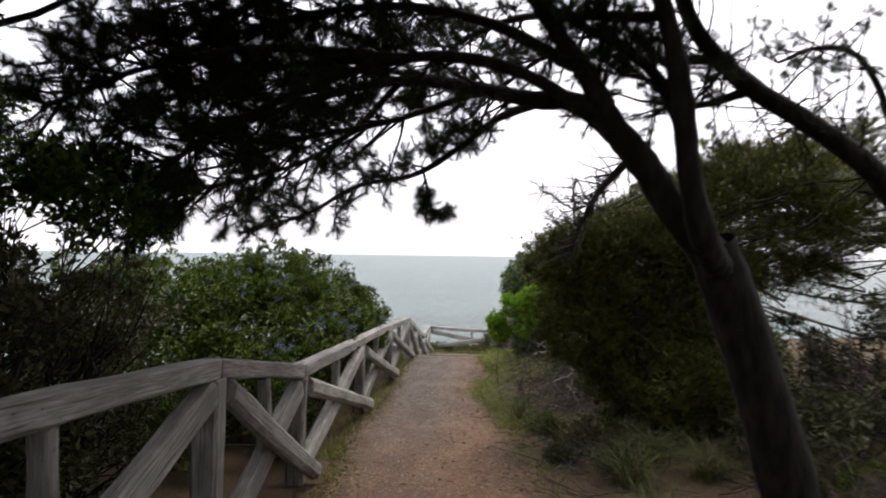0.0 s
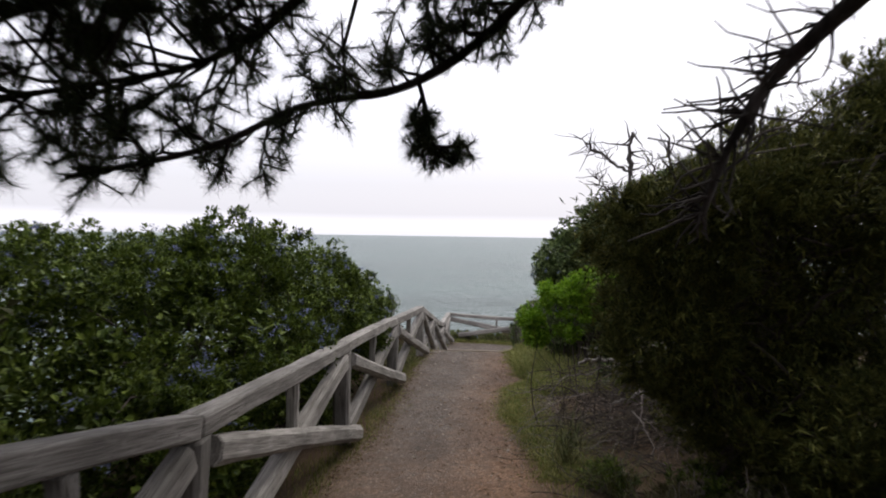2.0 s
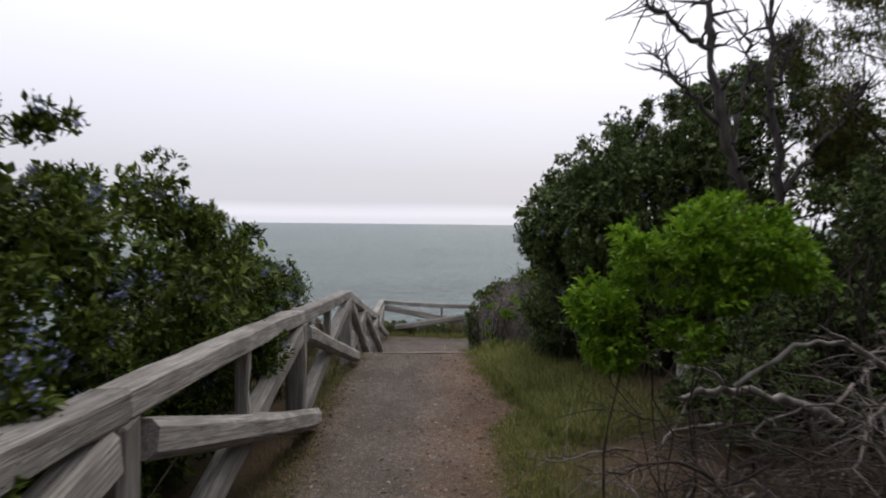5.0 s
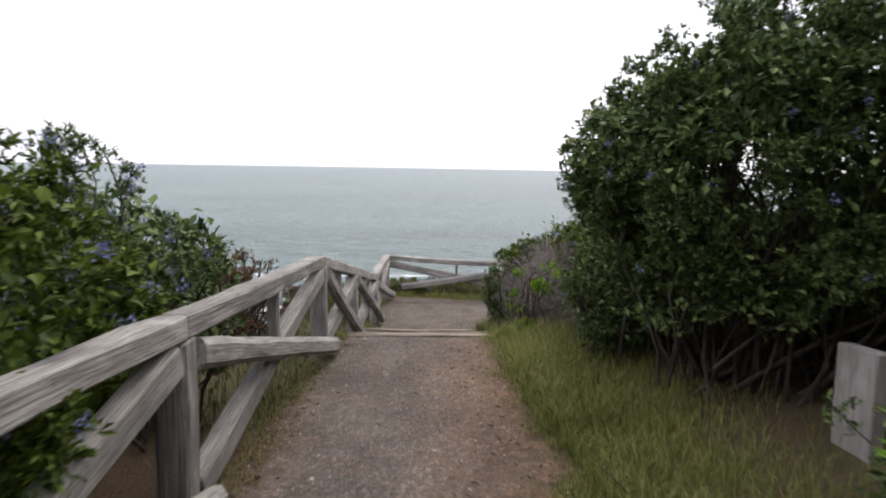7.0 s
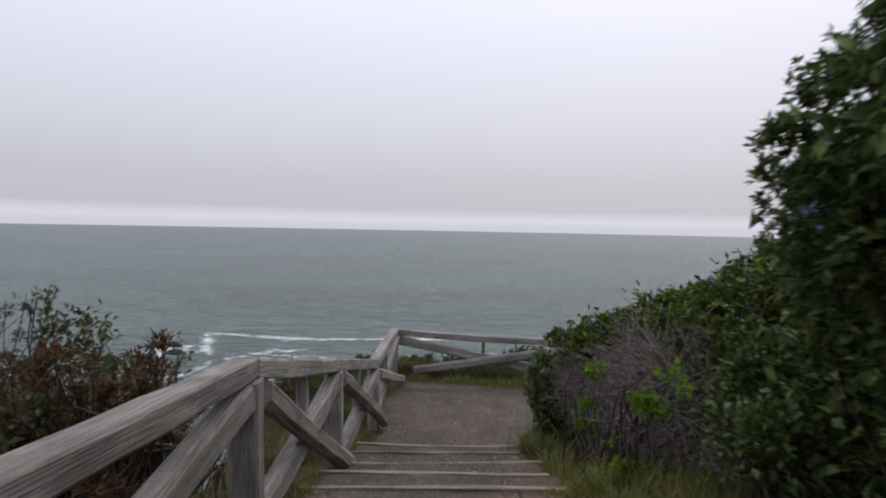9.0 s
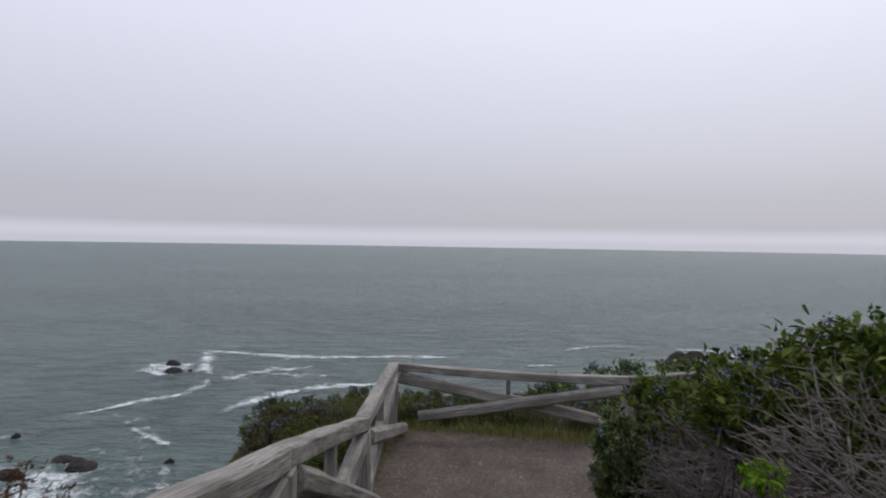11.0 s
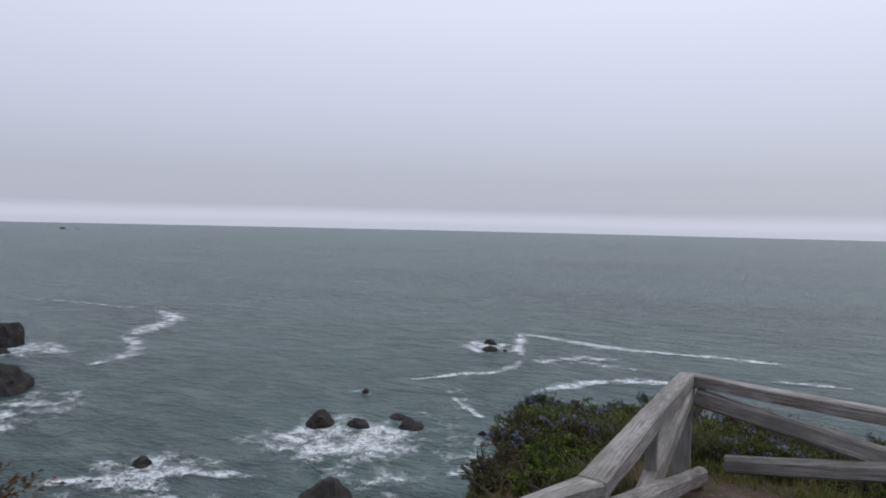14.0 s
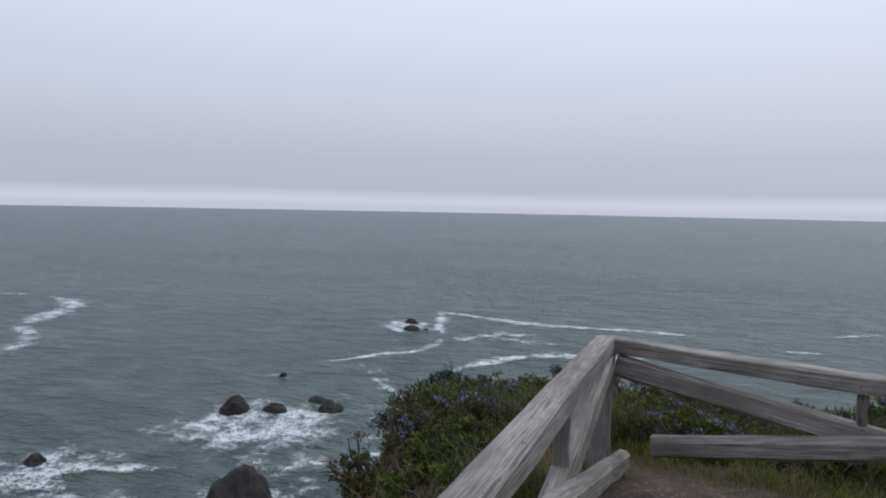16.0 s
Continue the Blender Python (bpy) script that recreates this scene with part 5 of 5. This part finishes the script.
def verge_grass():
    r = np.random.default_rng(111)

    def strip(n, x0, x1, y0, y1, edge, reach):
        y = r.uniform(y0, y1, n)
        left, right = path_sides(y)
        ragged = lumps(np.stack([y, y * 0, y * 0], -1), 2.5, 77 + edge) * 0.14 + lumps(np.stack([y, y * 0, y * 0], -1), 8.0, 79 + edge) * 0.07
        off = np.abs(r.normal(0, reach, n)) - 0.03 - ragged + r.normal(0, 0.07, n)
        x = np.where(edge > 0, right + off, left - off)
        return x, y
    xs, ys, hs = [], [], []
    for n, y0, y1, edge, reach, hmin, hmax in ((19000, 7.5, 13.5, 1, 0.36, 0.025, 0.10), (11000, 13.0, 16.3, 1, 0.5, 0.06, 0.28), (5000, 16.0, 20.0, 1, 0.22, 0.08, 0.36),
                                               (5200, 6.0, 16.5, -1, 0.16, 0.03, 0.11), (7000, 16.0, 23.8, -1, 0.14, 0.04, 0.20), (1800, 1.0, 8.0, 1, 0.16, 0.03, 0.11), (3000, 1.0, 6.5, -1, 0.1, 0.03, 0.12)):
        x, y = strip(n, 0, 0, y0, y1, edge, reach)
        xs.append(x)
        ys.append(y)
        left, right = path_sides(y)
        outside = np.maximum(left - x, x - right)
        hs.append(r.uniform(hmin, hmax, n) * np.clip((outside + 0.12) / 0.3, 0.22, 1))
    # lush grass below the tall shrub
    n = 12000
    xs.append(1.1 + np.abs(r.normal(0.35, 0.5, n)))
    ys.append(r.uniform(11.2, 15.2, n))
    hs.append(r.uniform(0.05, 0.22, n))
    # turf along the foot of the overlook fence
    n = 4200
    u = r.uniform(0, 1, n)
    xs.append(-0.4 + 3.4 * u + r.normal(0, 0.08, n))
    ys.append(23.95 - 1.1 * u + r.normal(0.34, 0.2, n))
    hs.append(r.uniform(0.04, 0.17, n))
    x, y, h = np.concatenate(xs), np.concatenate(ys), np.concatenate(hs)
    keep = lumps(np.stack([x, y, x * 0], -1), 2.0, 9) > -0.55
    x, y, h = x[keep], y[keep], h[keep]
    blades("grass", "green verge grass along the path", np.column_stack([x, y, land_height(x, y) - 0.005]), h, 0.7, GRASS)
    # pale tussocks and dry grass
    cx, cy, n = [], [], 0
    for x, y, count, s in ((1.4, 18.4, 700, 0.12),
                           (-0.25, 24.5, 900, 0.16), (0.5, 24.7, 700, 0.3), (-0.9, 24.6, 900, 0.3), (-1.4, 25.2, 1100, 0.4), (1.6, 24.4, 900, 0.4), (2.6, 24.0, 900, 0.35), (-1.0, 22.8, 700, 0.2), (-0.95, 20.6, 600, 0.15), (-1.4, 18.6, 700, 0.3)):
        cx.append(r.normal(x, s, count))
        cy.append(r.normal(y, s, count))
    x, y = np.concatenate(cx), np.concatenate(cy)
    blades("tussock_grass", "tufts of olive and straw-coloured long grass", np.column_stack([x, y, land_height(x, y) - 0.01]), r.uniform(0.15, 0.42, len(x)), 0.9, DRY_GRASS)
    # arching tussocks on the litter below the pine
    cx, cy = [], []
    for x, y, count, s in ((1.6, 5.2, 260, 0.05), (1.95, 5.7, 240, 0.06), (1.3, 6.4, 120, 0.05), (2.3, 5.2, 200, 0.06), (1.3, 7.3, 110, 0.06), (1.5, 4.3, 140, 0.06), (1.0, 8.0, 90, 0.05), (1.15, 8.6, 90, 0.06)):
        cx.append(r.normal(x, s, count))
        cy.append(r.normal(y, s, count))
    x, y = np.concatenate(cx), np.concatenate(cy)
    blades("tussock_grass", "arching olive and straw tussocks on brown litter", np.column_stack([x, y, land_height(x, y) - 0.01]), r.uniform(0.15, 0.42, len(x)), 1.5, DRY_GRASS, 0.008)
    # grass over the seaward bluff
    n = 10000
    x, y = r.uniform(-4.2, 8, n), r.uniform(24.6, 29.6, n)
    x2, y2 = r.uniform(-4.5, -0.9, 15000), r.uniform(13, 26, 15000)
    x, y = np.concatenate([x, x2]), np.concatenate([y, y2])
    keep = lumps(np.stack([x, y, x * 0], -1), 0.9, 19) > -0.3
    x, y = x[keep], y[keep]
    blades("bluff_grass", "rough olive grass on the bluff slope", np.column_stack([x, y, land_height(x, y) - 0.01]), r.uniform(0.06, 0.22, len(x)), 0.8, DRY_GRASS, 0.01)


verge_grass()


def pebbles():
    r = np.random.default_rng(121)
    n = 7000
    y = r.uniform(0.5, 23.5, n)
    left, right = path_sides(y)
    x = left - 0.1 + (right - left + 0.25) * r.uniform(0, 1, n)
    z = land_height(x, y)
    for k, edge in enumerate(STEP_EDGES):
        lo = edge - 0.685 if k else edge - 0.5
        z = np.where((y > lo) & (y < edge), np.maximum(z, -0.687 - STEP_RISE * k - 0.01), z)
    s = np.clip(r.lognormal(-5.35, 0.5, n), 0.0025, 0.028)
    octa = np.array([(1, 0, 0), (-1, 0, 0), (0, 1, 0), (0, -1, 0), (0, 0, 1), (0, 0, -1)], float)
    v = octa[None] * r.uniform(0.6, 1.2, (n, 6, 1)) * s[:, None, None] * np.array([1.2, 1, 0.7]) + r.normal(0, 0.15, (n, 6, 3)) * s[:, None, None]
    ang = r.uniform(0, 6.28, n)
    c, q = np.cos(ang)[:, None], np.sin(ang)[:, None]
    v = np.stack([v[..., 0] * c - v[..., 1] * q, v[..., 0] * q + v[..., 1] * c, v[..., 2]], -1) + np.column_stack([x, y, z + s * 0.25])[:, None]
    tri = np.array([(0, 2, 4), (2, 1, 4), (1, 3, 4), (3, 0, 4), (2, 0, 5), (1, 2, 5), (3, 1, 5), (0, 3, 5)])
    f = (np.arange(n)[:, None, None] * 6 + tri[None]).reshape(-1, 3)
    tagged(new("pebbles", fast_mesh("pebbles", v.reshape(-1, 3), f, PEBBLE)), "loose grey and brown pebbles on the path", "gravel", kind="stuff")
    n = 5000
    y = r.uniform(0.5, 17, n)
    left, right = path_sides(y)
    pick = r.uniform(size=n)
    x = np.where(pick < 0.5, left + np.abs(r.normal(0, 0.12, n)) - 0.15, np.where(pick < 0.93, right + r.normal(0, 0.4, n), left + (right - left) * r.uniform(0, 1, n)))
    p = np.column_stack([x, y, land_height(x, y) + 0.008])
    d = unit(np.column_stack([r.normal(size=n), r.normal(size=n), r.normal(0, 0.15, n)]))
    tagged(new("leaf_litter", fast_mesh("leaf_litter", *leaf_cloud(p, d, 1, 0.05, 0.014, 0.05, 0.002), LITTER)), "scattered dry brown leaves and needles", "leaf litter", kind="stuff")


PEBBLE = leaf_material("pebble", (0.15, 0.13, 0.115), (0.26, 0.23, 0.20), (0.44, 0.38, 0.32), 0.85, 0.0, 0.2)
LITTER = leaf_material("dry_litter", (0.05, 0.035, 0.022), (0.13, 0.085, 0.05), (0.26, 0.19, 0.12), 0.9, 0.05, 0.1)
pebbles()


# ---- rocks in the surf ----
def rock(x, y, w, d, h, seed, label):
    bm = bmesh.new()
    bmesh.ops.create_icosphere(bm, subdivisions=4, radius=1.0)
    co = np.array([v.co[:] for v in bm.verts])
    off = 1 + 0.22 * lumps(co, 1.6, seed) + 0.10 * lumps(co, 4.0, seed + 1) + 0.05 * lumps(co, 9.0, seed + 2)
    ridge = 1 - 0.35 * np.abs(lumps(co, 2.6, seed + 3))
    for v, k, q in zip(bm.verts, off, ridge):
        v.co = Vector((v.co.x * w / 2, v.co.y * d / 2, v.co.z * h * float(q))) * float(k)
    me = bpy.data.meshes.new("sea_rock")
    bm.to_mesh(me)
    bm.free()
    me.materials.append(ROCK_MAT)
    me.polygons.foreach_set("use_smooth", np.zeros(len(me.polygons), bool))
    ob = new("sea_rock", me)
    ob.location, ob.rotation_euler = (x, y, SEA - 0.2 * h), (0, 0, seed * 1.3)
    return tagged(ob, label, "rock", "rocks in the surf")


for x, y, w, d, h, seed in ((-57.4, 160.5, 4.2, 3.5, 1.5, 1), (-60.5, 168.5, 3.4, 3.0, 1.6, 2), (-53.9, 161.8, 1.2, 1.2, 0.7, 3), (-57.6, 93.0, 4.6, 4.0, 2.8, 4), (-52.4, 95.5, 3.6, 3.0, 1.4, 5), (-45.0, 98.8, 3.8, 3.4, 1.5, 6),
                            (-48.8, 102.0, 4.6, 2.4, 0.9, 7), (-66.8, 69.4, 2.6, 2.4, 1.4, 8), (-39.0, 70.2, 9.0, 7.5, 4.4, 9), (-34.4, 101.3, 1.3, 1.0, 0.8, 10), (-62, 112, 1.6, 1.2, 0.8, 11)):
    rock(x, y, w, d, h, seed, "dark wet rock breaking the surf")
rock(71, 174, 13, 9, 4.6, 12, "large grey-brown sea rock with surf round it")
rock(-157, 102, 9, 8, 8.0, 13, "dark sea stack standing in foam")
rock(-118, 81, 15, 9, 5.5, 14, "dark low sea rock in the surf")
rock(-149, 97, 4, 3, 1.6, 15, "dark wet rock breaking the surf")
rock(-1734, 1104, 22, 14, 6, 16, "small dark islet near the horizon")
rock(-1690, 1120, 8, 6, 4, 17, "small dark islet near the horizon")


# ---- surf ----
def foam_ribbon(pts, width, fade=1.0, seed=0):
    r = np.random.default_rng(400 + seed)
    p = smooth_line([(x, y, 0) for x, y in pts], 14 * len(pts))
    t = unit(np.gradient(p, axis=0))
    nrm = np.column_stack([-t[:, 1], t[:, 0], np.zeros(len(t))])
    n = len(p)
    u = np.linspace(0, 1, n)
    half = width * (0.55 + 0.45 * np.sin(np.pi * u)) * (1 + 0.3 * np.sin(u * 17 + seed))
    cols = np.linspace(-1, 1, 7)
    v = p[:, None] + nrm[:, None] * (half[:, None] * cols[None])[..., None]
    v[..., 2] = SEA + 0.12 + 0.004 * (seed % 20)
    f = (1 - np.abs(cols)[None] ** 1.5) * np.minimum(1, 6 * np.minimum(u, 1 - u) + 0.15)[:, None] * fade
    i, j = np.meshgrid(np.arange(6), np.arange(n - 1))
    a = (j * 7 + i).ravel()
    me = fast_mesh("sea_foam", v.reshape(-1, 3), np.stack([a, a + 1, a + 8, a + 7], -1), FOAM_MAT, True)
    me.attributes.new("fade", "FLOAT", "POINT").data.foreach_set("value", f.ravel().astype(np.float32))
    return tagged(new("sea_foam", me), "white foam streak on the grey-green water", "foam", "surf", "stuff")


def foam_patch(x, y, rx, ry, fade=1.0, seed=0):
    seg, rings = 48, 10
    ang = np.arange(seg) * 2 * np.pi / seg
    edge = 1 + 0.18 * np.sin(2 * ang + seed) + 0.12 * np.sin(5 * ang + 2 * seed) + 0.06 * np.sin(9 * ang + seed)
    rad = np.linspace(0, 1, rings)
    X = x + rx * rad[:, None] * (edge * np.cos(ang))[None]
    Y = y + ry * rad[:, None] * (edge * np.sin(ang))[None]
    v = np.stack([X, Y, np.full_like(X, SEA + 0.10 + 0.004 * (seed % 20))], -1)
    f = np.repeat(np.minimum(1, 1.9 * (1 - rad))[:, None] * fade, seg, 1)
    i, j = np.meshgrid(np.arange(seg), np.arange(rings - 1))
    a, b = (j * seg + i).ravel(), (j * seg + (i + 1) % seg).ravel()
    me = fast_mesh("sea_foam", v.reshape(-1, 3), np.stack([a, a + seg, b + seg, b], -1), FOAM_MAT, True)
    me.attributes.new("fade", "FLOAT", "POINT").data.foreach_set("value", f.ravel().astype(np.float32))
    return tagged(new("sea_foam", me), "white foam patch round rocks in the sea", "foam", "surf", "stuff")


for n, (pts, w, k) in enumerate((
        ([(-64, 189), (-50.8, 186), (-31, 180.5), (-7, 182), (14, 182)], 4.0, 1.0), ([(-61, 190), (-56, 180), (-52.8, 168), (-47, 156)], 3.0, 1.0),
        ([(-62, 121), (-52, 134.5), (-46, 142.7), (-47, 156)], 2.6, 0.9), ([(-44, 150), (-40, 158), (-34.6, 163), (-24, 168)], 6.5, 0.78), ([(-37, 124), (-30, 138), (-22, 146), (-12, 149), (2, 152)], 3.6, 1.0), ([(-50, 186), (-36, 180), (-18, 178)], 6.0, 0.6), ([(-50, 108), (-42, 104), (-36, 96), (-33, 84)], 4.0, 0.55), ([(-58, 128), (-50, 122), (-44, 116), (-40, 104)], 2.2, 0.55),
        ([(-250, 149), (-227, 159), (-197, 160.5), (-181, 164)], 3.5, 0.7), ([(-184, 164), (-161, 154), (-151, 137), (-144, 124)], 7.0, 0.95), ([(-150, 128), (-127, 114), (-122, 97)], 4.5, 0.8),
        ([(-109, 80), (-100, 71), (-92, 67)], 3.5, 0.8), ([(-74, 58), (-66, 65), (-60, 70), (-51, 74)], 2.4, 0.9), ([(-48, 118), (-41, 111.5), (-37, 108)], 1.6, 0.9), ([(-35, 102), (-31.6, 91), (-32, 82)], 2.0, 0.7),
        ([(39, 192), (53, 202), (66, 202)], 2.2, 0.9), ([(72, 198), (87, 195), (88, 181)], 3.0, 0.9), ([(3, 161), (12, 163), (21, 164)], 2.2, 0.9), ([(26, 171), (31, 171.5), (35, 172)], 1.8, 0.8),
        ([(-64, 60), (-54, 65), (-46, 64), (-40, 63)], 2.6, 0.8), ([(-112, 93), (-102, 92), (-93, 93)], 1.5, 0.5), ([(-88, 104), (-76, 106), (-68, 104)], 1.2, 0.45))):
    foam_ribbon(pts, w, k, n)
for n, (x, y, rx, ry, k) in enumerate(((-51, 90, 14, 17, 0.84), (-30, 158, 12, 8, 0.5), (-40, 80, 10, 12, 0.5), (-60, 164, 10, 10, 0.9), (-65, 68, 11, 9, 0.76), (-152, 101, 20, 13, 0.8), (-39, 69, 9, 7, 0.75), (72, 173, 15, 10, 0.8), (-103, 79, 13, 11, 0.55), (-62, 112, 5, 3, 0.55), (98, 166, 6, 4, 0.6), (-36, 92, 7, 10, 0.4))):
    foam_patch(x, y, rx, ry, k, 20 + n)
